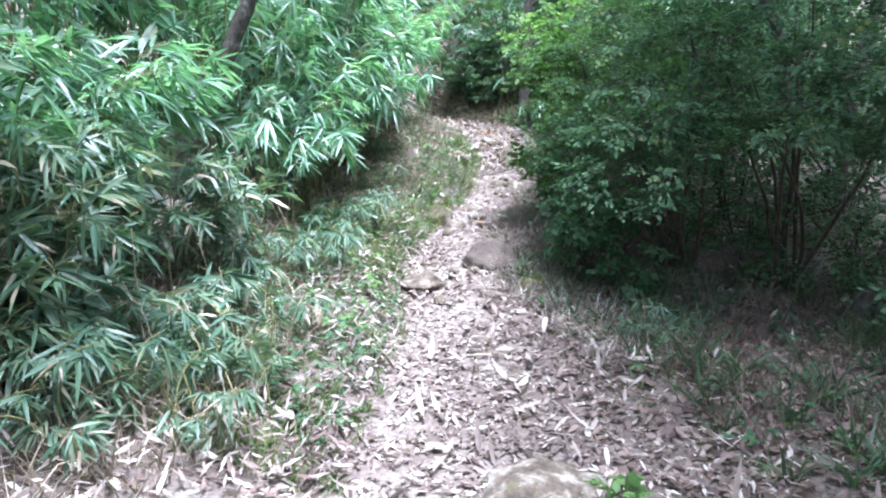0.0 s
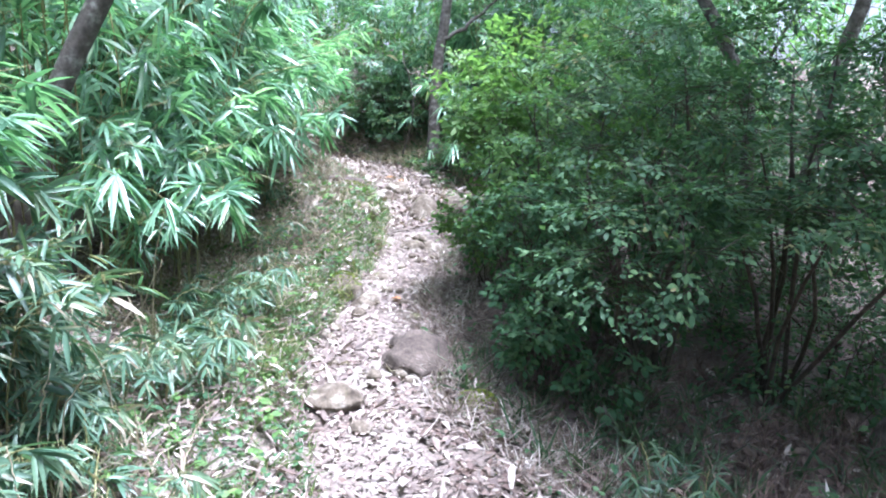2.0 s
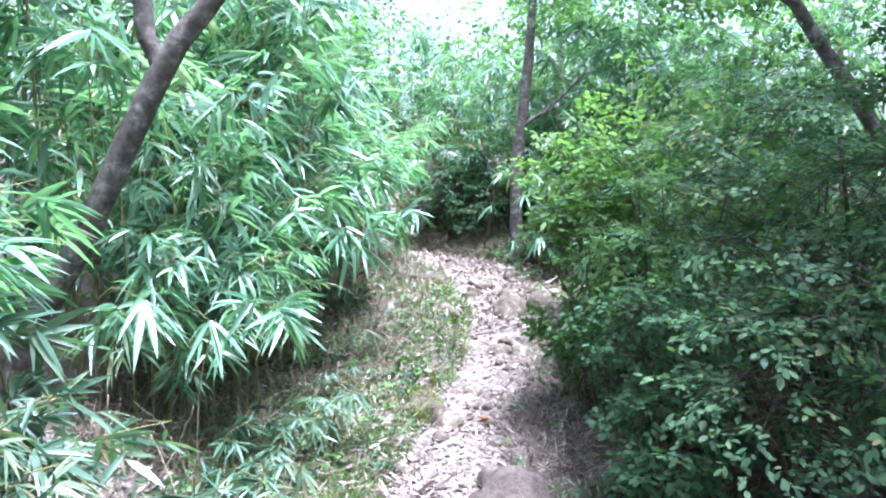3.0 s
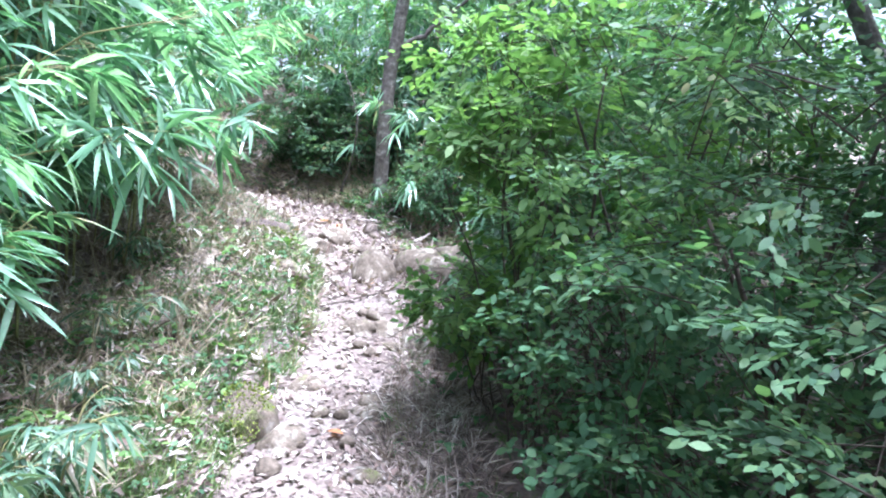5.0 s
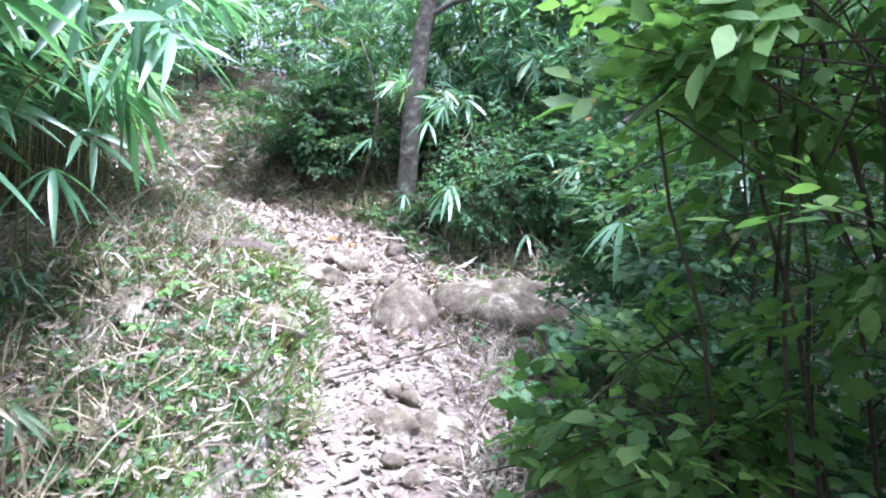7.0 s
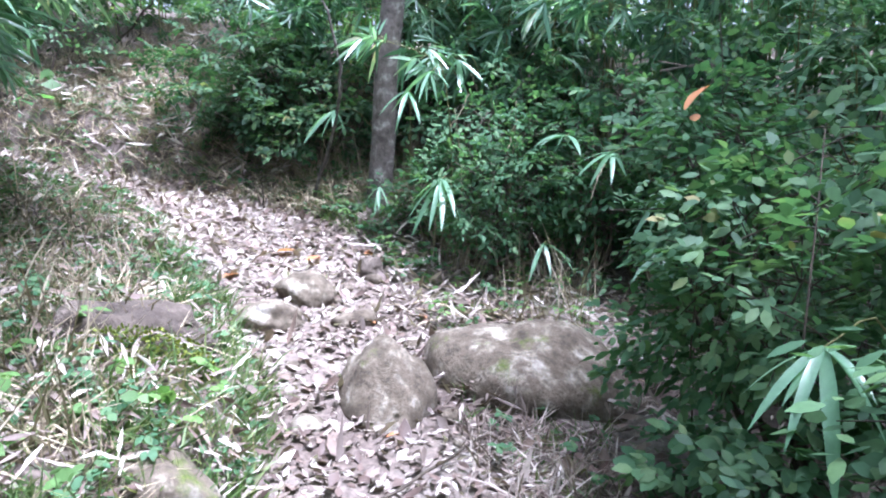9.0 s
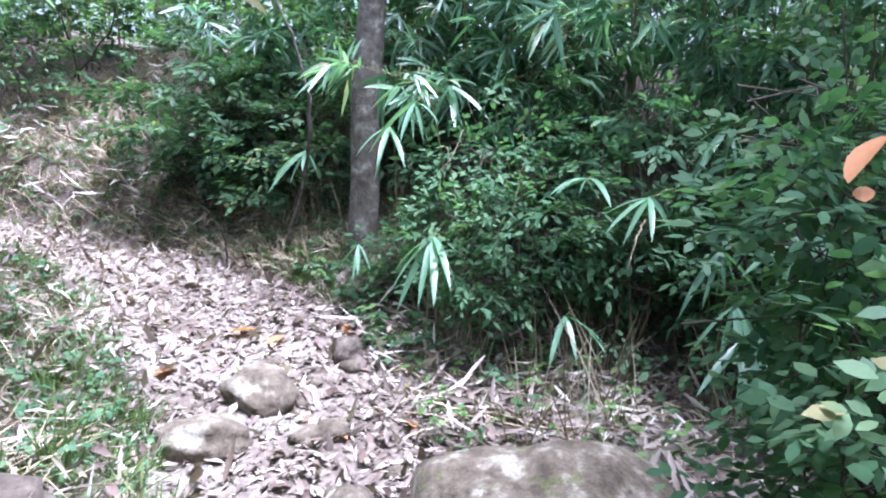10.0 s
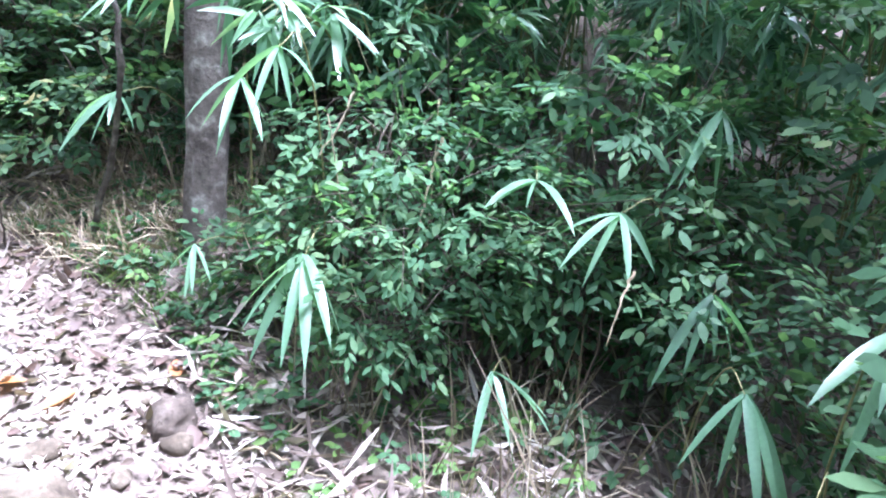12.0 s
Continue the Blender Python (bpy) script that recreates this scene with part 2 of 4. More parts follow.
def wave(x, y, s, k):
    """Cheap smooth unevenness."""
    return (np.sin(x * s + 1.3 * k) * np.cos(y * s * 1.13 + 0.7 * k) + 0.6 * np.sin((x * 0.8 + y * 0.6) * s * 1.9 + k) + 0.4 * np.cos((x * 0.5 - y * 0.9) * s * 3.1 + 2 * k)) / 2


def trail_at(x, y):
    """For each place: distance to the trodden line (uphill side positive), and the line's height, half width and bank there."""
    x, y = np.atleast_1d(np.asarray(x, float)), np.atleast_1d(np.asarray(y, float))
    best, side, val = np.full(x.shape, 1e9), np.zeros(x.shape), np.zeros(x.shape + (3,))
    for a, b in zip(TRAIL, TRAIL[1:]):
        d = b[:2] - a[:2]
        f = np.clip(((x - a[0]) * d[0] + (y - a[1]) * d[1]) / (d @ d), 0, 1)
        dx, dy = x - a[0] - f * d[0], y - a[1] - f * d[1]
        r = np.hypot(dx, dy)
        m = r < best
        best = np.where(m, r, best)
        side = np.where(m, np.sign(d[0] * dy - d[1] * dx), side)
        val = np.where(m[..., None], a[2:] + f[..., None] * (b - a)[2:], val)
    return best * side, val


def height(x, y):
    x, y = np.atleast_1d(np.asarray(x, float)), np.atleast_1d(np.asarray(y, float))
    d, v = trail_at(x, y)
    z0, hw, step = v[..., 0], v[..., 1], v[..., 2]
    u = np.maximum(d - hw * 0.9, 0)
    up = step * sm(u / 0.25) + 0.16 * np.minimum(u, 1.0) + 0.42 * np.clip(u - 1.0, 0, 7) + 0.12 * np.clip(u - 8, 0, 120)
    q = np.maximum(-d - hw * 0.9, 0)
    k = np.interp(y, [8.5, 11, 11.7, 12.4, 13.6], [-0.03, 0.03, 0.2, 0.4, 0.8])
    down = k * np.minimum(q, 1.6) + np.minimum(k, 0.12) * np.clip(q - 1.6, 0, 6) - np.where(y < 12, 0.1, 0.0) * np.clip(q - 2.5, 0, 40)
    down = down + np.interp(x, [-2.6, -1.4, -0.7], [0.3, 0.2, 0.0]) * sm(q / 0.3) * np.interp(y, [11.9, 12.5], [0, 1])
    edge = sm((np.abs(d) - hw * 0.8) / 0.4)
    bump = 0.012 * wave(x, y, 9.0, 1) + 0.008 * wave(x, y, 23.0, 2) + edge * (0.03 * wave(x, y, 3.1, 3) + 0.015 * wave(x, y, 13.0, 4))
    mound = 0.13 * np.exp(-((x - 0.2) ** 2 + (y - 12.1) ** 2) / 0.2)
    return z0 + np.where(d > 0, up, down) + mound + bump


def gz(x, y):
    return float(height(x, y)[0])


def axis(lo, hi, step, far):
    a = list(np.arange(lo, hi + 1e-6, step))
    s, v = step, a[-1]
    while v < far:
        s *= 1.22
        v += s
        a.append(v)
    s, v = step, a[0]
    while v > -far:
        s *= 1.22
        v -= s
        a.insert(0, v)
    return np.array(a)


gx, gy = axis(-2.4, 2.6, 0.045, 900), axis(0.4, 14.6, 0.06, 900)
XX, YY = np.meshgrid(gx, gy)
ZZ = height(XX.ravel(), YY.ravel())
nx, ny = len(gx), len(gy)
ii = (np.arange(ny - 1)[:, None] * nx + np.arange(nx - 1)[None]).ravel()
ground = part("ground", mesh_from("ground", np.stack((XX.ravel(), YY.ravel(), ZZ), 1), np.stack((ii, ii + 1, ii + nx + 1, ii + nx), 1).ravel(), np.full(len(ii), 4)), SOIL)
tagged(ground, "uneven brown forest soil rising between leafy banks", "ground", kind="structure")


# ---- plants ----
def fan_table(leaves, spread, rng):
    """A spray of leaves at a twig's end: place along and across the twig, turn in degrees, size."""
    return [(rng.uniform(-0.25, 0.1), rng.uniform(-0.03, 0.03), spread * (2 * (i + 0.5) / leaves - 1) + rng.uniform(-9, 9), rng.uniform(0.7, 1.1)) for i in range(leaves)]


def spray_table(rows, rng):
    """A flat spray of small leaves, in pairs along one main and two side twigs."""
    out = []
    for turn, ln in ((-38, 0.75), (0, 1.0), (38, 0.75)):
        a = radians(turn)
        for i in range(rows):
            s = (i + 0.8) / rows * ln
            for side in (-1, 1):
                out.append((s * math.cos(a), s * math.sin(a), turn + side * rng.uniform(30, 65), rng.uniform(0.65, 1.1)))
        out.append((ln * math.cos(a), ln * math.sin(a), turn, 1.1))
    return out


def sprays(name, O, A, U, table, reach, L, W, droop, shape, seed, jitter=0.25, fold=0.0, keep=0.85):
    """Leaves of many sprays in one mesh: O the places, A the ways that the twigs point, U their upper sides."""
    rng = np.random.default_rng(seed)
    A = unit(A)
    B = unit(np.cross(U, A))
    U = np.cross(A, B)
    T = np.array(table)
    n, k = len(O), len(T)
    reach = np.broadcast_to(np.asarray(reach, float), (n,))[:, None, None]
    P = O[:, None] + reach * (T[None, :, 0:1] * A[:, None] + T[None, :, 1:2] * B[:, None])
    ang = np.radians(T[None, :, 2:3] + rng.normal(size=(n, k, 1)) * 10)
    D = np.cos(ang) * A[:, None] + np.sin(ang) * B[:, None] + rng.normal(size=(n, k, 3)) * jitter * 0.6
    N = np.broadcast_to(U[:, None], (n, k, 3)) + rng.normal(size=(n, k, 3)) * jitter
    P = P + rng.normal(size=P.shape) * 0.06 * reach
    size = T[None, :, 3] * rng.uniform(0.75, 1.2, (n, k))
    sel = (rng.random((n, k)) < keep).ravel()
    P, D, N, size = P.reshape(-1, 3)[sel], D.reshape(-1, 3)[sel], N.reshape(-1, 3)[sel], size.ravel()[sel]
    return leaf_mesh(name, P, D, N, L * size, W * size, droop, shape, fold)


def foliage(me, material, root):
    return tagged(part("foliage", me, material, root), kind="stuff")


def bamboo_clump(seed, culms=9, tall=1.7, lean=(0.35, 0.0), spread=0.35, twigs=11, leaf=0.19, label="", fold=0.0, low=0.22, leafy=None):
    """A clump of dwarf bamboo: arching culms with fans of long drooping leaves."""
    rng = np.random.default_rng(seed)
    root = tagged(new("bamboo_clump"), label, "bamboo", "dwarf bamboo beside the path")
    O, A = [], []
    tw = []
    for i in range(culms):
        b = rng.uniform(-spread, spread, 2)
        h = tall * rng.uniform(0.55, 1.1)
        l = np.array(lean) * rng.uniform(0.5, 1.4) + rng.normal(size=2) * 0.22 * min(1, tall * 0.8)
        line = smooth_line([(b[0], b[1], -0.08, 0.006), (b[0] + 0.12 * l[0], b[1] + 0.12 * l[1], h * 0.45, 0.005),
                            (b[0] + 0.5 * l[0], b[1] + 0.5 * l[1], h * 0.85, 0.0035), (b[0] + l[0] * 1.15, b[1] + l[1] * 1.15, h * 0.97, 0.0015)], 9)
        part("culm", tube_mesh("culm", [line], 5), CULM, root)
        for j in range(twigs):
            s = (low + (1 - low) * rng.random() ** 0.8) * 8
            k = min(int(s), 7)
            p = line[k, :3] * (1 - s + k) + line[k + 1, :3] * (s - k)
            out = np.array([l[0] * 0.8, l[1] * 0.8, 0]) + np.append(rng.normal(size=2), 0) * 0.85
            a = unit(out + np.array([0, 0, rng.uniform(-0.35, 0.35)]))
            e = p + a * rng.uniform(0.06, 0.22) * min(1, tall)
            tw.append([(*p, 0.0018), (*((p + e) / 2 + [0, 0, 0.02]), 0.0014), (*e, 0.001)])
            O.append(e)
            A.append(a + np.array([0, 0, rng.uniform(-0.6, 0.05)]))
    O, A = np.array(O), np.array(A)
    U = np.tile([0, 0, 1.0], (len(O), 1)) + rng.normal(size=(len(O), 3)) * 0.5
    tagged(part("twigwork", tube_mesh("twigwork", tw, 3), CULM, root), kind="stuff")
    foliage(sprays("foliage", O, A, U, fan_table(8, 78, rng), 0.12, leaf, leaf * 0.064, rng.uniform(0.1, 0.4, 1)[0], LANCE, seed, 0.34, fold), leafy or BAMBOO, root)
    return root


def plant(name, base, crowns, leaf, label, category, seed, material=None, shape=OVAL, rows=4, reach=0.17, wide=0.27, stems=5, group="", droop=0.15, flat=0.75, stem_r=0.012, bark=None, hollow=0.45, keep=0.85, fold=0.0, layers=0.0):
    """A shrub: several bent stems from the ground, and layers of leafy sprays round the crowns (x, y, z, rx, ry, rz, sprays)."""
    rng = np.random.default_rng(seed)
    root = tagged(new(name), label, category, group)
    bz = gz(*base)
    root.matrix_basis = Matrix.Translation((base[0], base[1], bz))
    o = np.array([base[0], base[1], bz])
    O, A, U, tw = [], [], [], []
    total = sum(c[6] for c in crowns)
    for c in crowns:
        c0, r0 = np.array(c[:3]) - o, np.array(c[3:6])
        n = c[6]
        v = unit(rng.normal(size=(n, 3)))
        v = v * rng.uniform(hollow, 1.0, (n, 1)) ** 0.6
        lump = 1 + 0.2 * np.sin(v[:, :1] * 7 + seed) * np.cos(v[:, 1:2] * 6) + 0.12 * np.sin(v[:, 2:3] * 9)
        p = c0 + v * r0 * lump
        if layers:
            sag = 0.12 * np.hypot(v[:, 0], v[:, 1]) ** 2
            p[:, 2] = (np.round(p[:, 2] / layers + 0.3 * np.sin(v[:, 0] * 4 + seed)) - 0.3 * np.sin(v[:, 0] * 4 + seed)) * layers - sag + rng.normal(size=n) * 0.025
        p[:, 2] = np.maximum(p[:, 2], 0.12)
        a = unit(v * [1, 1, 0.25] + rng.normal(size=(n, 3)) * 0.45 + [0, 0, -0.05])
        u = np.array([0, 0, flat]) + v * 0.25 + rng.normal(size=(n, 3)) * 0.25
        O.append(p)
        A.append(a)
        U.append(u)
        m = max(1, round(stems * n / total))
        for j in range(m):
            q = c0 + unit(rng.normal(size=3)) * r0 * 0.6
            mid = np.array([q[0] * 0.45 + rng.normal() * 0.08, q[1] * 0.45 + rng.normal() * 0.08, max(q[2] * 0.5, 0.05)])
            s0 = rng.normal(size=2) * 0.07
            line = smooth_line([(s0[0], s0[1], -0.06, stem_r), (*mid, stem_r * 0.75), (*q, stem_r * 0.3)], 8, 0.012, rng)
            part("stem", tube_mesh("stem", [line], 6, 0.08, seed + j), bark or TWIG, root)
        pick = rng.random(n) < 0.5
        for pp, aa, vv in zip(p[pick], a[pick], v[pick]):
            back = pp - aa * reach * 1.6 - np.array([0, 0, 0.05])
            tw.append([(*back, 0.003), (*(pp - aa * reach * 0.4), 0.0022), (*(pp + aa * reach * 0.9), 0.0012)])
    tagged(part("twigwork", tube_mesh("twigwork", tw, 3), bark or TWIG, root), kind="stuff")
    O, A, U = np.concatenate(O), np.concatenate(A), np.concatenate(U)
    foliage(sprays("foliage", O, A, U, spray_table(rows, rng), reach * rng.uniform(0.7, 1.25, len(O)), leaf, leaf * wide, droop, shape, seed, 0.28, fold, keep), material or SHRUB, root)
    return root


def tree(name, lines, crown, label, seed, leaf=0.1, material=None, sides=9, n_fan=9, reach=0.3):
    """A tree: a trunk and limbs from coarse lines, and a crown of many leafy sprays (x, y, z, rx, ry, rz, sprays)."""
    rng = np.random.default_rng(seed)
    o = np.array([*lines[0][0][:2], gz(*lines[0][0][:2])])
    root = tagged(new(name), label, "tree")
    root.matrix_basis = Matrix.Translation(o)
    for i, line in enumerate(lines):
        l = smooth_line([(p[0] - o[0], p[1] - o[1], p[2] - o[2], p[3]) for p in line], 16, 0.008, rng)
        if i == 0:
            l[0, 2] = -0.15
        part("trunk" if i == 0 else "limb", tube_mesh("trunk", [l], sides, 0.05, seed + i), BARK, root)
    O, A = [], []
    for c in crown:
        v = unit(rng.normal(size=(c[6], 3))) * rng.uniform(0.3, 1.0, (c[6], 1)) ** 0.5
        lump = 1 + 0.3 * np.sin(v[:, :1] * 8 + seed) * np.cos(v[:, 1:2] * 7 + seed)
        O.append(np.array(c[:3]) - o + v * np.array(c[3:6]) * lump)
        A.append(v * [1, 1, 0.3] + rng.normal(size=(c[6], 3)) * 0.5)
    O, A = np.concatenate(O), np.concatenate(A)
    U = np.tile([0, 0, 1.0], (len(O), 1)) + rng.normal(size=(len(O), 3)) * 0.35
    foliage(sprays("crown", O, A, U, [(rng.uniform(0, 1), rng.uniform(-0.5, 0.5), rng.uniform(-70, 70), rng.uniform(0.7, 1.1)) for i in range(n_fan)], reach, leaf, leaf * 0.34, 0.2, DIAMOND, seed, 0.4), material or CANOPY, root)
    return root


# dwarf bamboo on the uphill bank, and at the bend
EDGE_LABEL = "dwarf bamboo with long glossy green leaves arching over the path"
DEEP_LABEL = "dense dwarf bamboo thicket with drooping green leaves on the bank"
edge_kinds = [bamboo_clump(10 + i, 9, t, (0.32, -0.06), 0.22, 13, 0.19, EDGE_LABEL, 0.25, 0.4) for i, t in enumerate((1.15, 1.35, 1.5, 1.25))]
deep_kinds = [bamboo_clump(20 + i, 9, t, (0.22, -0.1), 0.4, 11, 0.19, DEEP_LABEL, 0.0, 0.3) for i, t in enumerate((1.7, 2.0, 1.8, 2.2))]
MID_LABEL = "waist-high dwarf bamboo leafy down to the dead leaves below"
mid_kinds = [bamboo_clump(35 + i, 8, t, (0.25, -0.1), 0.2, 11, 0.15, MID_LABEL, 0.25, 0.08, BAMBOO_LOW) for i, t in enumerate((0.75, 0.95, 0.85))]
LOW_LABEL = "low young dwarf bamboo among dead leaves on the bank"
low_kinds = [bamboo_clump(30 + i, 5, t, (0.12, -0.06), 0.16, 5, 0.13, LOW_LABEL, 0.25, 0.22, BAMBOO_LOW) for i, t in enumerate((0.3, 0.45, 0.38))]
used = set()
prng = random.Random(5)


def put(kinds, x, y, turn=None, size=None, sink=0.0):
    if math.hypot(x + 1.68, y - 5.25) < 0.6 and kinds is not low_kinds:
        return None
    ob = prng.choice(kinds)
    size = size or prng.uniform(0.85, 1.15)
    turn = prng.uniform(-35, 35) if turn is None else turn + prng.uniform(-25, 25)
    m = pose(x, y, gz(x, y) - sink, 0, 0, turn) @ Matrix.Scale(size, 4)
    if ob not in used:
        used.add(ob)
        ob.matrix_basis = m
        return ob
    return copy_thing(ob, m)


def edge_x(y):
    return float(np.interp(y, [0, 3, 4.2, 5.2, 6.2, 7.5, 8.3, 9.3, 10.5, 11.5, 12], [-1.9, -1.9, -1.7, -1.65, -1.55, -1.65, -1.63, -1.68, -1.85, -2.4, -2.9]))


y = 2.2
while y < 11.6:
    put(edge_kinds, edge_x(y) + prng.uniform(-0.08, 0.08), y)
    y += 0.3
for row, gap, back in ((1, 0.42, 0.5), (2, 0.55, 1.0), (3, 0.8, 1.7)):
    y = 1.8 + row * 0.1
    while y < 12.2:
        put(deep_kinds, edge_x(y) - back + prng.uniform(-0.2, 0.2), y + prng.uniform(-0.1, 0.1), None, prng.uniform(0.9, 1.2) + row * 0.06)
        y += gap
y = 2.6
while y < 5.7:
    put(mid_kinds, edge_x(y) + prng.uniform(0.1, 0.5), y)
    y += 0.26
y = 3.0
while y < 6.4:
    put(low_kinds, edge_x(y) + prng.uniform(0.5, 0.85), y)
    y += 0.16
for x, y, s in ((-0.95, 3.0, 1), (-0.7, 3.1, 1), (-1.1, 2.85, 1.1), (-0.5, 3.05, 0.8), (-0.85, 2.85, 1), (-1.25, 3.05, 1.2), (-0.45, 3.4, 0.7), (-1.0, 3.3, 1), (-0.75, 3.5, 1), (-0.9, 3.75, 1), (-0.6, 3.25, 0.9), (-1.15, 3.6, 1.1), (-0.6, 3.95, 0.9), (-0.85, 4.15, 1), (-1.2, 3.2, 1.1), (1.45, 4.75, 0.8), (-0.95, 6.9, 0.8), (-1.1, 7.6, 0.9), (-1.2, 8.5, 0.9)):
    put(low_kinds, x, y, prng.uniform(0, 360), s)
for x, y in ((-2.2, 14.9), (-1.2, 15.1), (-0.4, 14.0), (0.3, 13.2), (0.9, 12.7), (1.6, 12.3), (2.3, 12.0), (0.0, 14.6), (1.0, 13.7), (2.0, 13.1), (3.0, 12.4), (3.4, 11.6), (-3.2, 15.0), (-0.5, 15.6), (-3.0, 16.2), (-1.8, 16.4), (-4.2, 14.8), (-4.6, 12.6), (-4.0, 11.6), (3.8, 12.8), (4.6, 12.0), (2.6, 13.8), (3.6, 13.8), (4.8, 13.0), (1.6, 14.6), (5.4, 11.4), (1.9, 12.6), (2.7, 12.6), (1.2, 13.2), (3.3, 10.5), (3.7, 11.2), (2.8, 11.6), (4.2, 10.2)):
    put(deep_kinds, x, y, -90, prng.uniform(0.9, 1.2))
for x, y in ((-0.5, 13.3), (0.85, 12.6), (1.05, 12.3), (1.5, 12.15), (2.3, 11.9)):
    put(edge_kinds, x, y, -90, prng.uniform(0.85, 1.05))

# shrubs on the downhill side
BUSH = "dense dark green shrub with layered sprays of small leaves"
plant("shrub", (1.75, 6.3), [(1.5, 6.1, 1.7, 0.72, 0.75, 0.7, 330), (1.3, 5.4, 1.02, 0.38, 0.3, 0.07, 75), (1.5, 5.42, 1.36, 0.45, 0.3, 0.06, 70)], 0.04, BUSH, "shrub", 41, rows=5, layers=0.26, flat=1.7, stems=9, stem_r=0.02, group="shrubs beside the path")
plant("shrub", (2.5, 6.2), [(2.4, 6.0, 1.8, 0.8, 0.8, 0.7, 330), (2.1, 5.2, 1.3, 0.7, 0.35, 0.06, 100), (2.5, 5.15, 1.62, 0.6, 0.35, 0.06, 80)], 0.04, BUSH, "shrub", 42, rows=5, layers=0.26, flat=1.7, stems=8, stem_r=0.017, group="shrubs beside the path")
plant("shrub", (3.5, 6.3), [(3.4, 6.2, 1.75, 0.9, 0.9, 0.75, 330), (3.3, 5.1, 1.35, 0.6, 0.35, 0.06, 90), (3.4, 4.9, 1.7, 0.6, 0.35, 0.06, 70)], 0.04, BUSH, "shrub", 43, rows=5, layers=0.26, flat=1.7, stems=8, stem_r=0.018, group="shrubs beside the path")
plant("shrub", (4.4, 5.6), [(4.3, 5.5, 1.6, 0.9, 0.9, 0.8, 260)], 0.05, BUSH, "shrub", 44, layers=0.26, flat=1.7, stems=8, stem_r=0.022, group="shrubs beside the path")
# sunlight on this shrub is put into its lighter leaf colour
plant("shrub", (1.35, 7.3), [(1.15, 7.1, 1.75, 0.7, 0.7, 0.75, 220), (0.75, 7.35, 1.85, 0.35, 0.4, 0.4, 80)], 0.05, "tall shrub with bright green sunlit leaves on top", "shrub", 45, FRESH_LIT, stems=6, group="shrubs beside the path")
plant("shrub", (2.4, 7.6), [(2.2, 7.5, 1.9, 0.9, 0.8, 0.8, 200)], 0.05, BUSH, "shrub", 46, layers=0.24, flat=1.5, stems=6, group="shrubs beside the path")
plant("shrub", (1.5, 8.4), [(1.35, 8.3, 1.3, 0.5, 0.6, 0.6, 200)], 0.047, "dark green shrub with oval leaves leaning over the path", "shrub", 47, SHRUB, stems=5, group="shrubs beside the path")
plant("shrub", (1.5, 9.2), [(1.25, 9.15, 1.35, 0.42, 0.5, 0.4, 150), (1.2, 9.3, 1.05, 0.28, 0.25, 0.2, 60), (1.12, 9.4, 1.62, 0.18, 0.18, 0.15, 40), (1.24, 9.62, 1.8, 0.13, 0.13, 0.1, 18), (1.3, 9.6, 1.3, 0.14, 0.15, 0.14, 22)], 0.044, "dark green shrub with oval leaves leaning over the path", "shrub", 48, BROAD, stems=5, group="shrubs beside the path")
plant("shrub", (2.6, 9.2), [(2.5, 9.1, 1.6, 0.9, 1.0, 0.9, 220)], 0.055, BUSH, "shrub", 49, stems=6, group="shrubs beside the path")
plant("shrub", (3.6, 8.2), [(3.6, 8.2, 1.6, 1.1, 1.0, 0.8, 200)], 0.055, BUSH, "shrub", 50, stems=6, group="shrubs beside the path")
plant("broadleaf_plant", (1.0, 6.1), [(1.0, 6.55, 0.95, 0.28, 0.4, 0.45, 120), (1.0, 6.05, 0.6, 0.22, 0.25, 0.35, 70), (1.15, 5.95, 1.25, 0.35, 0.3, 0.14, 40)], 0.04, "young plant with wide soft green leaves at the path's edge", "plant", 51, BROAD, rows=3, stems=4, wide=0.36, stem_r=0.006, fold=0.2)
# lighter leaf colour than its neighbour, to look lit under the shading crowns
plant("broadleaf_plant", (0.8, 7.6), [(0.64, 7.5, 0.9, 0.22, 0.26, 0.24, 70)], 0.05, "young plant with wide soft green leaves at the path's edge", "plant", 52, FRESH_LIT, rows=3, stems=4, wide=0.36, stem_r=0.006, fold=0.2)
for i, (x, y, z, w, h, n) in enumerate(((1.35, 11.2, 1.28, 0.3, 0.28, 70), (1.8, 11.0, 1.25, 0.3, 0.35, 70), (1.2, 11.6, 1.7, 0.4, 0.3, 45), (0.75, 11.6, 1.6, 0.3, 0.3, 60), (2.1, 11.3, 1.6, 0.4, 0.45, 60), (0.45, 11.65, 1.15, 0.2, 0.18, 40))):
    plant("shrub", (x, y), [(x, y, z, w, w * 0.8, h, n)], 0.055, "low shrub with small pointed green leaves under bamboo", "shrub", 180 + i, BROAD, stems=5, rows=3, wide=0.22, stem_r=0.006, group="shrubs at the bend")
LEAFY = "leafy young plant with wide matt green leaves"
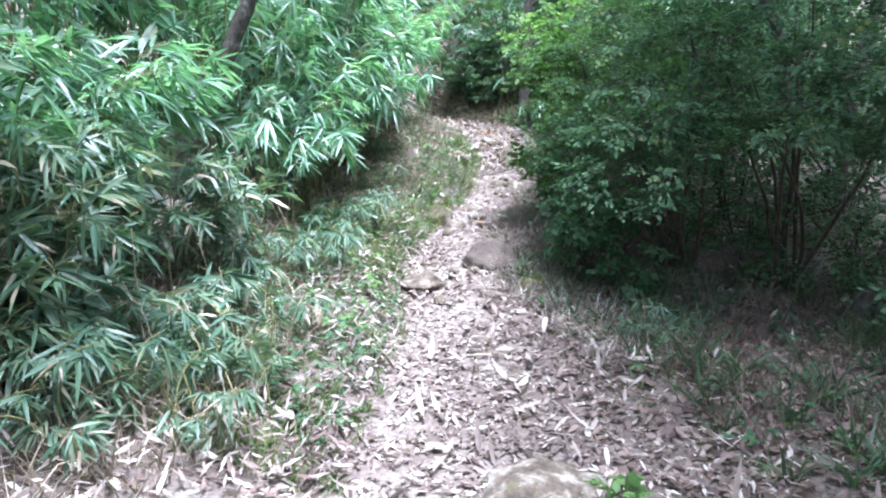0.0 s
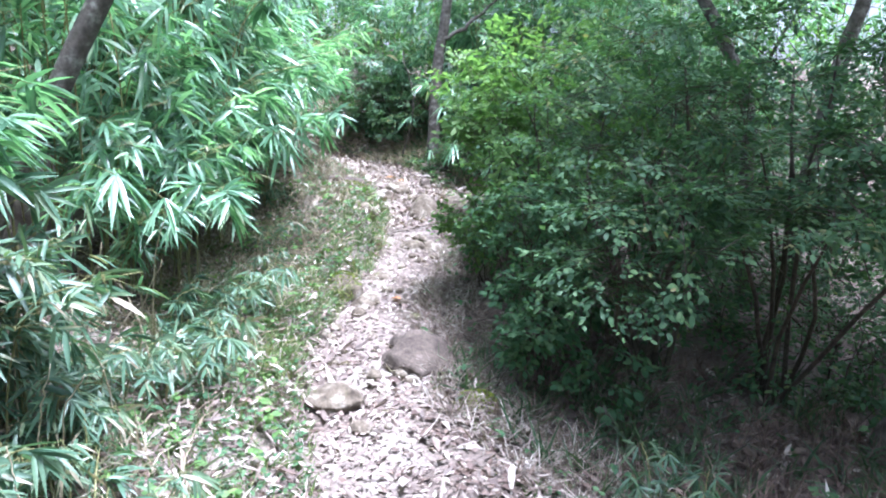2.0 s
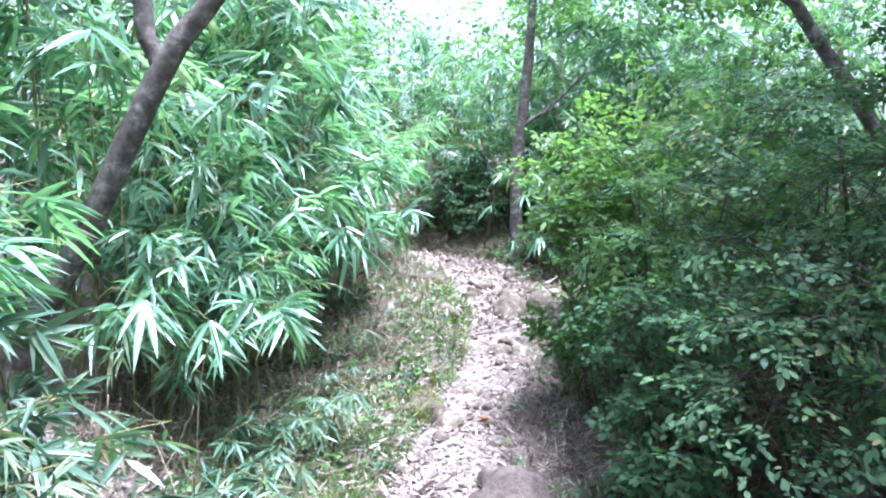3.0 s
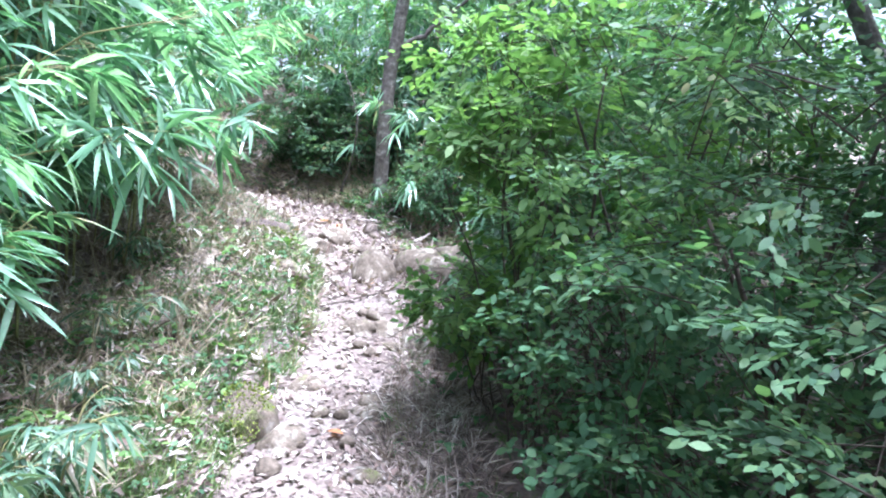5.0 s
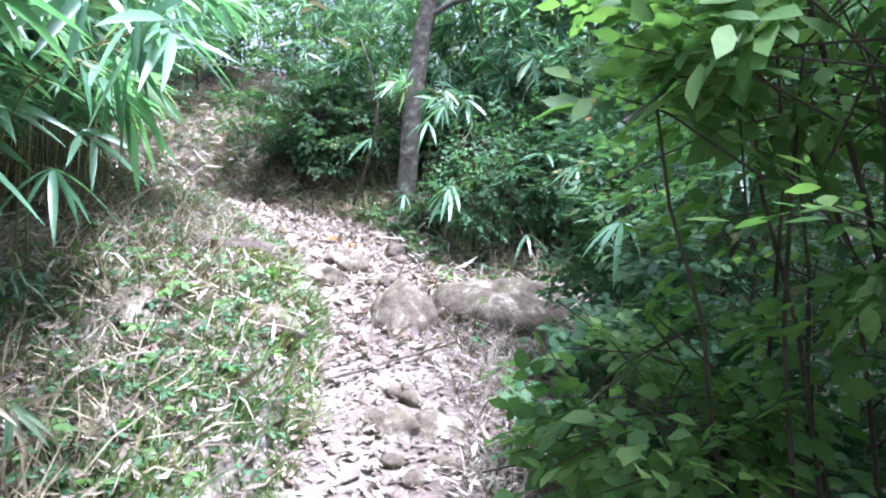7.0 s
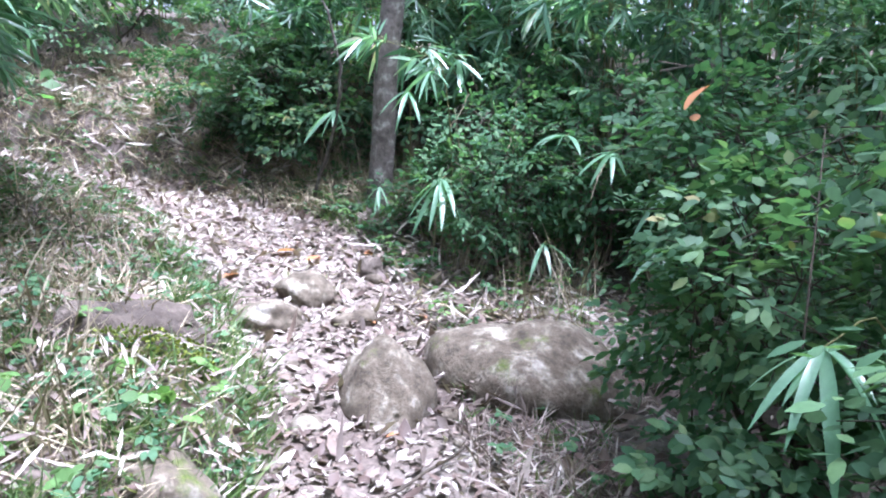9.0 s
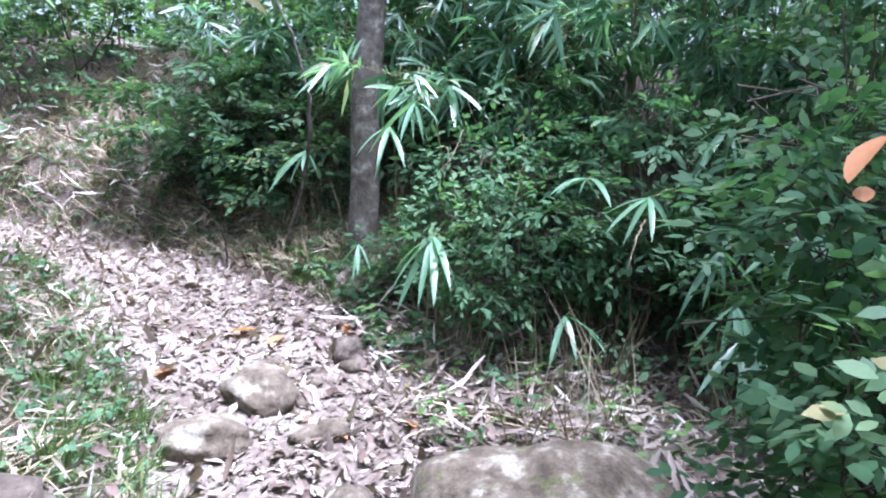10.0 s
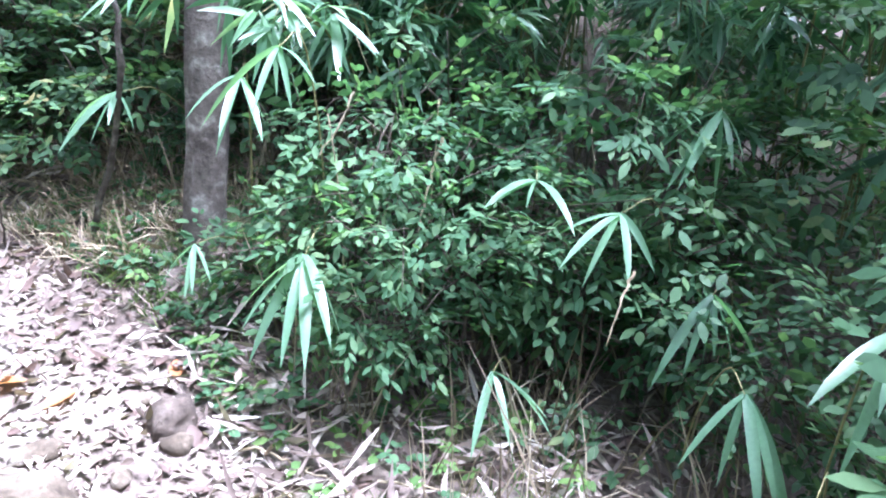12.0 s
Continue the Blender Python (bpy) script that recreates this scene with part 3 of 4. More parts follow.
for i, (x, y, z, w, h, n) in enumerate(((0.95, 7.75, 0.72, 0.3, 0.26, 60), (0.8, 8.35, 0.68, 0.25, 0.2, 50), (1.15, 8.2, 0.85, 0.3, 0.3, 60), (1.35, 8.75, 0.8, 0.35, 0.3, 60), (1.0, 8.85, 0.68, 0.25, 0.2, 40), (1.45, 7.6, 0.75, 0.35, 0.35, 60), (1.25, 6.55, 0.6, 0.3, 0.3, 50), (0.95, 5.95, 0.5, 0.2, 0.25, 32), (1.35, 5.75, 0.3, 0.25, 0.15, 24), (1.2, 7.0, 0.5, 0.3, 0.25, 50))):
    plant("broadleaf_plant", (x, y), [(x, y, z, w, w, h, n)], 0.055, LEAFY, "plant", 160 + i, BROAD, rows=2, stems=4, reach=0.1, wide=0.34, stem_r=0.005, fold=0.2, flat=1.4, group="leafy plants beside the path")
plant("sapling", (1.0, 7.35), [(0.6, 7.1, 1.66, 0.13, 0.14, 0.09, 8), (0.84, 7.2, 1.84, 0.2, 0.2, 0.1, 12), (0.46, 7.15, 1.56, 0.04, 0.05, 0.03, 2)], 0.07, "sapling with large bright green leaves over the path", "plant", 146, FRESH_LIT, rows=2, stems=3, reach=0.13, stem_r=0.007, wide=0.27, fold=0.2)
plant("shrub", (1.0, 11.3), [(0.95, 11.3, 1.36, 0.5, 0.33, 0.34, 170), (0.72, 11.2, 1.12, 0.25, 0.18, 0.12, 40)], 0.047, "low shrub with small pointed green leaves under bamboo", "shrub", 53, BROAD, stems=6, rows=4, wide=0.21, group="shrubs at the bend")
plant("shrub", (1.7, 11.5), [(1.6, 11.4, 1.5, 0.6, 0.5, 0.7, 150)], 0.06, "low shrub with small pointed green leaves under bamboo", "shrub", 54, BROAD, stems=6, rows=4, wide=0.21, group="shrubs at the bend")
plant("shrub", (-0.5, 13.3), [(-0.6, 13.2, 1.6, 0.55, 0.4, 0.55, 150)], 0.05, "dark shrub with layered small leaves behind the bend", "shrub", 55, layers=0.24, flat=1.5, stems=6, group="shrubs at the bend")
plant("shrub", (1.3, 12.8), [(1.2, 12.7, 2.2, 0.9, 0.6, 0.9, 200)], 0.06, "dark shrub with layered small leaves behind the bend", "shrub", 56, layers=0.24, flat=1.5, stems=6, group="shrubs at the bend")
plant("shrub", (2.9, 11.0), [(2.7, 10.9, 1.9, 0.8, 0.8, 0.9, 200)], 0.06, BUSH, "shrub", 57, stems=6, group="shrubs at the bend")

for i, (x, y, h) in enumerate(((-1.3, 14.7, 0.6), (-2.3, 14.7, 0.7), (-3.3, 14.9, 0.7), (-0.3, 13.5, 0.6), (0.4, 12.8, 0.6), (-0.6, 13.1, 0.5), (-0.15, 12.85, 0.42), (-1.05, 13.3, 0.5), (-0.85, 14.0, 0.6))):
    plant("shrub", (x, y), [(x, y - 0.1, gz(x, y) + h, 0.6, 0.45, h, 120)], 0.055, "dark shrub with layered small leaves behind the bend", "shrub", 110 + i, layers=0.24, flat=1.5, stems=5, group="shrubs at the bend")
UNDER = "low dark undergrowth with small leaves beneath the shrubs"
for i, (x, y, w, h, n) in enumerate(((1.9, 6.9, 0.6, 0.3, 60), (2.9, 6.2, 0.7, 0.35, 70), (3.9, 6.0, 0.8, 0.4, 70), (4.6, 4.9, 0.8, 0.35, 70), (1.9, 8.9, 0.5, 0.4, 60), (2.6, 8.2, 0.8, 0.5, 80), (3.4, 9.6, 1.0, 0.6, 90), (2.3, 10.3, 0.6, 0.5, 80), (3.4, 7.2, 0.9, 0.5, 80), (1.9, 7.7, 0.5, 0.4, 50), (4.8, 7.0, 1.0, 0.7, 80), (4.6, 9.0, 1.1, 0.8, 80), (3.3, 5.5, 0.5, 0.3, 60), (4.0, 5.2, 0.6, 0.35, 70), (3.1, 4.5, 0.5, 0.2, 50), (3.2, 11.8, 0.8, 0.7, 110), (4.2, 10.8, 1.0, 0.8, 110), (3.0, 13.2, 0.8, 0.8, 100), (-2.9, 14.3, 0.6, 0.5, 90), (-3.8, 14.3, 0.6, 0.5, 90), (1.7, 11.0, 0.4, 0.4, 50), (2.1, 10.5, 0.5, 0.45, 80), (2.1, 9.8, 0.45, 0.4, 70), (3.0, 7.7, 0.8, 0.6, 130), (4.2, 7.9, 0.9, 0.6, 120), (2.4, 6.9, 0.6, 0.5, 120), (5.2, 6.2, 0.9, 0.6, 120), (3.2, 6.7, 0.7, 0.5, 110), (5.6, 8.6, 1.0, 0.9, 120), (6.2, 7.2, 1.0, 0.9, 120), (5.4, 10.2, 1.0, 0.9, 120), (6.4, 5.4, 1.0, 0.8, 110))):
    plant("undergrowth", (x, y), [(x, y, gz(x, y) + h * 0.9, w, w, h, n)], 0.05, UNDER, "undergrowth", 80 + i, rows=3, stems=4, reach=0.2, stem_r=0.008, group="undergrowth")

# trees
tree("tree", [[(-2.25, 5.8, 0.8, 0.085), (-1.98, 5.8, 1.3, 0.07), (-1.71, 5.8, 1.77, 0.062), (-1.32, 5.8, 2.43, 0.058), (-1.05, 5.82, 2.75, 0.05), (-0.84, 5.85, 3.04, 0.045), (-0.4, 5.9, 3.9, 0.035), (-0.3, 6.0, 5.2, 0.02)],
              [(-1.34, 5.8, 2.38, 0.045), (-1.42, 5.8, 2.7, 0.045), (-1.47, 5.8, 2.97, 0.042), (-1.7, 5.8, 3.8, 0.034), (-1.8, 5.9, 5.0, 0.02)], [(-1.7, 5.8, 3.8, 0.03), (-1.5, 4.6, 4.4, 0.024), (-0.8, 2.9, 4.5, 0.012)]],
     # second crown and its limb: unseen, added to shade the bamboo near the start
     [(-2.4, 6.6, 5.6, 1.2, 1.2, 0.6, 60), (-0.6, 2.3, 4.5, 0.8, 0.9, 0.4, 180)], "leaning forked tree with smooth grey-brown bark in bamboo", 61)
tree("tree", [[(0.17, 12.02, 0.95, 0.1), (0.17, 12.0, 1.3, 0.085), (0.19, 12.0, 2.2, 0.078), (0.33, 12.05, 3.3, 0.07), (0.5, 12.1, 5.0, 0.05)], [(0.25, 12.0, 2.75, 0.03), (0.6, 12.0, 2.95, 0.026), (1.1, 12.0, 3.4, 0.016)]],
     # the last two crowns are added to shade the thicket at the bend
     [(0.8, 14.2, 5.6, 1.4, 1.2, 0.8, 140), (2.9, 11.2, 4.6, 1.1, 1.2, 0.5, 420), (1.6, 12.4, 4.5, 1.6, 0.9, 0.5, 480)], "upright tree with mottled grey bark at the path's bend", 62)
tree("tree", [[(2.95, 7.6, 0.0, 0.06), (2.8, 7.55, 1.2, 0.055), (2.71, 7.5, 1.93, 0.05), (2.32, 7.5, 2.6, 0.045), (2.08, 7.5, 2.99, 0.042), (1.72, 7.5, 3.35, 0.03), (1.4, 7.6, 4.0, 0.02)]],
     # these crowns are added high overhead to shade the downhill shrubs and ground
     [(3.4, 6.5, 4.1, 1.4, 1.4, 0.6, 500), (2.1, 6.8, 4.3, 0.7, 0.8, 0.35, 230), (2.5, 5.5, 4.3, 0.8, 0.8, 0.4, 280), (3.15, 3.6, 4.3, 1.7, 2.0, 0.5, 1700)], "crooked dark tree with a bent trunk above the shrubs", 63)
tree("tree", [[(3.45, 8.0, -0.2, 0.08), (3.5, 8.0, 1.0, 0.07), (3.62, 8.0, 2.0, 0.062), (3.8, 8.0, 2.74, 0.058), (4.1, 8.1, 4.5, 0.04)]],
     # first crown thickened and second one added, to shade the shrubs below
     [(3.7, 8.4, 4.6, 1.9, 2.0, 0.8, 800), (2.2, 9.2, 4.5, 1.0, 1.0, 0.4, 380)], "thin dark tree standing behind the shrubs", 64)

tree("leaning_tree", [[(2.75, 5.5, 0.0, 0.07), (3.1, 5.45, 0.45, 0.06), (3.6, 5.4, 0.85, 0.055), (4.3, 5.5, 1.5, 0.04), (5.0, 5.7, 2.3, 0.025)], [(3.2, 5.44, 0.55, 0.03), (3.35, 5.3, 1.0, 0.022), (3.75, 5.25, 1.6, 0.012)]],
     [(5.1, 5.8, 2.6, 0.6, 0.6, 0.4, 60)], "dark low tree leaning under the shrubs", 65)

# woods behind
wrng = np.random.default_rng(77)


def wood_tree(seed):
    r = np.random.default_rng(seed)
    h = r.uniform(6, 8)
    return tree("tree", [[(0, 200, 0, 0.11), (0.1, 200, h * 0.4, 0.09), (0.25, 200.1, h * 0.9, 0.03)], [(0.1, 200, h * 0.4, 0.05), (0.9, 200.2, h * 0.65, 0.03), (1.5, 200.3, h * 0.8, 0.01)]],
                [(0.2, 200, h * 0.72, 1.9, 1.9, h * 0.3, 420), (0.3, 200, h * 0.3, 1.6, 1.6, h * 0.22, 240)], "leafy woodland tree with a slender trunk", seed, 0.14, None, 7, 9, 0.4)


woods = [wood_tree(s) for s in (71, 72, 73)]
# the last eight stand unseen behind the start, added to cut off sky light
spots = [(-5, 17), (-3, 19.5), (-0.6, 18.5), (4.2, 16), (7.3, 9), (7, 6.2), (3, 20), (-7.5, 15), (-8, 10), (-7.5, 6), (7.5, 3.4), (10, 7.5), (0.5, 22), (6.5, 18.5), (-5.5, 22), (-7, 2.5), (11.5, 4.5), (12.5, 10.5), (4.5, 13.2), (-4.2, 15.9), (1.0, 16.0), (5.2, 3.0), (-4.5, -3), (-2, -5.5), (1, -7), (4, -4.5), (5.5, -1), (-5.5, 0.5), (3, -9), (8, 0.5)]
for i, (x, y) in enumerate(spots):
    m = pose(x, y, gz(x, y), 0, 0, wrng.uniform(0, 360)) @ Matrix.Scale(wrng.uniform(0.85, 1.2), 4)
    if i < 3:
        woods[i].matrix_basis = m
    else:
        copy_thing(woods[i % 3], m)


# ---- stones ----
def rock(x, y, z, rx, ry, rz, seed, label, turn=0, material=None, name="rock", rough=0.17, detail=4):
    """A weathered stone, half sunk where it lies."""
    bm = bmesh.new()
    bmesh.ops.create_icosphere(bm, subdivisions=detail, radius=1.0)
    off = Vector((seed * 7.3, seed * 3.1, seed * 1.7))
    for v in bm.verts:
        d = v.co.normalized()
        k = 1 + rough * 1.7 * noise.noise(d * 1.3 + off) + rough * 0.7 * noise.noise(d * 3.4 + off) + rough * 0.22 * noise.noise(d * 9 + off)
        q = d * k
        # broken flat faces
        for j in range(5):
            a = Vector((math.sin(seed * 5.1 + j * 2.4), math.cos(seed * 3.7 + j * 1.9), math.sin(seed * 1.9 + j * 4.2))).normalized()
            over = q.dot(a) - 0.8
            if over > 0:
                q -= a * over * 0.75
        v.co = (q.x * rx, q.y * ry, q.z * rz)
    for f in bm.faces:
        f.smooth = True
    ob = part(name, bm, material or STONE)
    ob.matrix_basis = pose(x, y, z, 0, 0, turn)
    return tagged(ob, label, "rock")


def on_ground(x, y, rx, ry, rz, seed, label, turn=0, material=None, sunk=0.35, **kw):
    return rock(x, y, gz(x, y) + rz * (1 - 2 * sunk), rx, ry, rz, seed, label, turn, material, **kw)


on_ground(-0.15, 5.62, 0.165, 0.12, 0.08, 1, "rounded pale stone lying on the trodden path", 10, sunk=0.2)
rock(0.28, 6.3, 0.12, 0.27, 0.36, 0.2, 2, "large weathered boulder half buried in the path's edge", 15, EARTHY, rough=0.22)
rock(0.82, 3.22, 0.0, 0.25, 0.2, 0.1, 3, "flat grey boulder with moss sunk in the path", 0, MOSSY)
rock(0.63, 5.72, 0.08, 0.13, 0.1, 0.09, 4, "small moss-covered stone at the path's edge", 0, MOSSY)
rock(-0.4, 7.45, 0.27, 0.17, 0.2, 0.17, 5, "mossy stone at the edge of the bank", 0, MOSSY)
rock(-0.2, 7.3, 0.2, 0.13, 0.12, 0.11, 6, "broken stone sunk in the path's edge", 30)
rock(-0.15, 7.95, 0.24, 0.16, 0.12, 0.1, 7, "broken stone forming a step in the path", 30)
rock(0.22, 7.62, 0.22, 0.12, 0.1, 0.09, 8, "angular stone sunk in the path", 60)
rock(0.1, 8.64, 0.4, 0.16, 0.13, 0.12, 9, "pale angular stone forming a step in the path", 0)
rock(0.28, 8.66, 0.38, 0.13, 0.13, 0.12, 10, "dark angular stone forming a step in the path", 40)
rock(0.16, 9.86, 0.55, 0.19, 0.28, 0.27, 11, "pale weathered boulder standing in the path", 10)
rock(0.8, 10.02, 0.5, 0.48, 0.36, 0.36, 12, "broad pale boulder with a patch of moss", -12, MOSSY, rough=0.13)
rock(-0.22, 10.78, 0.765, 0.15, 0.13, 0.12, 13, "rounded stone lying in dry leaves on the path", 0)
rock(-0.38, 10.48, 0.71, 0.17, 0.12, 0.11, 14, "rounded stone lying in dry leaves on the path", 20)
rock(0.1, 11.13, 0.8, 0.085, 0.08, 0.1, 15, "small upright brown stone in dry leaves", 0, EARTHY)
rock(0.03, 10.55, 0.695, 0.13, 0.08, 0.05, 16, "flat grey stone lying on the path", 25)
rock(-0.72, 9.55, 0.9, 0.28, 0.17, 0.15, 17, "dark boulder with yellow-green moss on the bank", 12, EARTHY)
rock(-0.9, 8.74, 0.78, 0.19, 0.14, 0.14, 18, "weathered stone showing out of the bank", 0)
rock(-0.48, 8.9, 0.74, 0.2, 0.14, 0.12, 19, "pale stone with moss set in the bank", 0, MOSSY)
rock(-0.75, 10.3, 0.83, 0.12, 0.1, 0.09, 20, "small brown stone at the path's edge", 0)
rock(0.42, 11.3, 0.82, 0.14, 0.1, 0.06, 21, "flat brown stone among dead stalks", 30)
srng = np.random.default_rng(9)
for i in range(70):
    y = srng.uniform(5.2, 11.6)
    d, v = trail_at(0, y)
    cx = float(np.interp(y, TRAIL[:, 1], TRAIL[:, 0]))
    hw = float(np.interp(y, TRAIL[:, 1], TRAIL[:, 3]))
    s = srng.uniform(0.018, 0.06)
    on_ground(cx + srng.uniform(-1, 1) * hw * 0.95, y, s * srng.uniform(0.9, 1.5), s, s * 0.7, 100 + i, "small loose stone trodden into the path", srng.uniform(0, 180), name="stone", detail=2)


# ---- fallen leaves, grass and stalks ----
def scatter(n, y0, y1, seed, lo, hi):
    """Places beside the trodden line: lo and hi are distances from it in half widths, uphill positive."""
    rng = np.random.default_rng(seed)
    x = rng.uniform(-4, 4, n * 14)
    y = rng.uniform(y0, y1, n * 14)
    d, v = trail_at(x, y)
    u = np.where(np.abs(d) < v[:, 1], d / v[:, 1], np.sign(d) * (1 + np.abs(d) - v[:, 1]))
    ok = (u > lo) & (u < hi)
    x, y = x[ok][:n], y[ok][:n]
    return np.stack((x, y, height(x, y)), 1), rng


def litter(name, n, y0, y1, lo, hi, length, wide, material, label, seed, tilt=0.35, lift=0.012, shape=SLIP, curl=0.25):
    P, rng = scatter(n, y0, y1, seed, lo, hi)
    n = len(P)
    a = rng.uniform(0, 2 * math.pi, n)
    D = np.stack((np.cos(a), np.sin(a), rng.normal(size=n) * tilt * 0.5), 1)
    N = np.array([0, 0, 1.0]) + rng.normal(size=(n, 3)) * tilt
    L = length * rng.uniform(0.5, 1.4, n)
    P[:, 2] += lift * rng.uniform(0.2, 2.0, n) + np.maximum(0, -D[:, 2]) * L
    ob = part(name, leaf_mesh(name, P, D, N, L, wide * L * rng.uniform(0.7, 1.3, n), rng.normal(size=n) * curl, shape, 0.3), material)
    return tagged(ob, label, "fallen leaves", kind="stuff")


litter("leaf_litter", 17000, 2.0, 14.0, -1.15, 1.15, 0.045, 0.17, DRY, "pale dry bamboo leaves covering the trodden path", 201, shape=DIAMOND)
litter("leaf_litter", 4000, 2.0, 14.0, -1.6, 1.2, 0.045, 0.26, BROWN, "brown broad leaves rotting on the path", 202, shape=DIAMOND)
litter("leaf_litter", 13500, 2.0, 13.0, 0.9, 2.7, 0.066, 0.09, DRY, "pale dead bamboo leaves hanging on the bank", 203, 0.7, 0.05)
litter("leaf_litter", 7000, 1.5, 13.0, 0.9, 2.6, 0.075, 0.12, BROWN, "brown dead leaves lying on the bank", 204, 0.7, 0.03)
litter("leaf_litter", 4600, 1.5, 13.5, -3.2, -0.9, 0.08, 0.11, DRY, "dead leaves and stalks under the shrubs", 205, 0.5, 0.02)
litter("leaf_litter", 5000, 1.5, 13.5, -3.4, -0.9, 0.07, 0.2, BROWN, "brown dead leaves under the shrubs", 206, 0.5, 0.015, DIAMOND)


def grass(name, tufts, y0, y1, lo, hi, tall, material, label, seed, blades=14, lean=0.55, broad=1.0):
    P, rng = scatter(tufts, y0, y1, seed, lo, hi)
    P = np.repeat(P, blades, 0) + np.append(rng.normal(size=(len(P) * blades, 2)) * 0.025, np.zeros((len(P) * blades, 1)), 1)
    n = len(P)
    D = np.append(rng.normal(size=(n, 2)) * lean, np.ones((n, 1)), 1)
    N = rng.normal(size=(n, 3))
    L = tall * rng.uniform(0.4, 1.3, n)
    ob = part(name, leaf_mesh(name, P, D, N, L, 0.0028 * broad * rng.uniform(0.6, 1.6, n), rng.uniform(0.1, 0.6, n), BLADE), material)
    return tagged(ob, label, "grass", kind="stuff")


grass("grass", 2400, 3.0, 12.8, 0.9, 2.0, 0.13, GRASS, "short green grass along the foot of the bank", 301)
grass("grass", 420, 5.6, 10.6, 0.9, 1.35, 0.2, GRASS, "longer green grass tufts on the bank's edge", 302)
grass("grass", 350, 3.5, 12.5, -1.8, -0.95, 0.1, GRASS, "sparse green grass beside the path", 303)
grass("dead_grass", 900, 12.0, 14.8, -2.4, -0.9, 0.24, STRAW, "pale dead grass and stalks on the slope at the bend", 304, 16, 0.8)
grass("grass", 520, 11.5, 14.0, -2.0, -0.95, 0.14, GRASS, "short green grass on the slope at the bend", 311)
grass("dead_grass", 420, 5.6, 11.0, 1.2, 2.2, 0.24, STRAW, "dead stalks and grass under the bamboo edge", 305, 10, 0.9)

grass("dead_grass", 600, 2.4, 11.0, 1.35, 2.5, 0.34, STALKS, "brown dead stalks standing under the bamboo", 307, 9, 0.45)
grass("dead_grass", 800, 4.4, 9.6, -1.5, -0.9, 0.22, DRY, "dead grass blades hanging at the shrubs' foot", 308, 9, 0.9)
grass("dead_grass", 700, 3.6, 6.6, -3.2, -1.2, 0.26, BROWN, "brown dead stalks in the shade of the shrubs", 309, 7, 0.5)
grass("sedge", 220, 3.3, 6.4, -3.4, -1.15, 0.3, SEDGE, "dark green sedge tufts in the shade of the shrubs", 310, 16, 0.7, 2.2)


def herbs(n, y0, y1, lo, hi, leaf, material, label, seed, tall=0.09):
    """Small green plants of a few leaves each."""
    P, rng = scatter(n, y0, y1, seed, lo, hi)
    P[:, 2] += tall * rng.uniform(0.2, 1.3, len(P))
    A = np.append(rng.normal(size=(len(P), 2)), np.zeros((len(P), 1)), 1)
    U = np.tile([0, 0, 1.0], (len(P), 1)) + rng.normal(size=(len(P), 3)) * 0.3
    T = [(rng.uniform(-0.4, 0.4), rng.uniform(-0.4, 0.4), a, rng.uniform(0.6, 1.1)) for a in range(-180, 180, 52)]
    ob = part("herbs", sprays("herbs", P, A, U, T, 0.05, leaf, leaf * 0.33, 0.2, OVAL, seed, 0.3), material)
    return tagged(ob, label, "small plants", kind="stuff")


herbs(1900, 3.2, 11.5, 0.95, 2.1, 0.032, BROAD, "small green plants scattered over the bank", 401)
herbs(220, 4.2, 9.5, 1.1, 2.0, 0.045, FRESH_LIT, "fresh green seedlings on the bank", 402, 0.12)
herbs(1400, 11.0, 14.5, -2.4, -0.95, 0.045, BROAD, "green seedlings on the slope at the bend", 404)
herbs(500, 3.5, 12.0, -2.6, -1.0, 0.04, BROAD, "small green plants along the shrubs", 403)
grass("dead_stalks", 240, 10.4, 13.0, -3.2, -1.3, 0.6, STALKS, "thin dead stalks standing among the shrubs", 306, 5, 0.25)
litter("dead_stalk_pile", 1500, 12.7, 14.4, -2.1, -1.0, 0.16, 0.05, DRY, "heap of pale dead bamboo stalks and leaves on the slope", 207, 0.9, 0.07)


# ---- single shoots, stalks and leaves ----
def bamboo_shoot(root_xy, tip, way, leaves, size, label, seed, droop=0.45, spread=62):
    """One thin culm that ends in a fan of long leaves."""
    rng = np.random.default_rng(seed)
    o = np.array([*root_xy, gz(*root_xy)])
    root = tagged(new("bamboo_shoot"), label, "bamboo", "single bamboo shoots")
    root.matrix_basis = Matrix.Translation(o)
    t = np.array(tip) - o
    line = smooth_line([(0, 0, -0.05, 0.004), (t[0] * 0.15, t[1] * 0.15, t[2] * 0.6, 0.0035), (t[0] * 0.6, t[1] * 0.6, t[2] * 1.02, 0.0025), (*t, 0.0015)], 12)
    part("culm", tube_mesh("culm", [line], 6), CULM, root)
    a = unit(np.array(way, float))
    b = unit(np.cross([0, 0, 1.0], a))
    for i in range(leaves):
        ang = radians(spread * (2 * (i + 0.5) / leaves - 1) + rng.uniform(-8, 8))
        d = a * math.cos(ang) + b * math.sin(ang)
        n = np.array([0, 0, 1.0]) + rng.normal(size=3) * 0.4
        d = d + rng.normal(size=3) * 0.16
        l = size * rng.uniform(0.55, 1.15)
        fine = tuple((s, math.sin(math.pi * min(1, s * 0.9 + 0.1)) ** 0.7 if s < 1 else 0.0) for s in (0, 0.12, 0.28, 0.45, 0.62, 0.8, 1))
        part("leaf", leaf_mesh("leaf", t[None], d[None], n[None], l, l * 0.062, droop * rng.uniform(0.6, 1.3), fine, 0.25), BAMBOO, root)
    return root


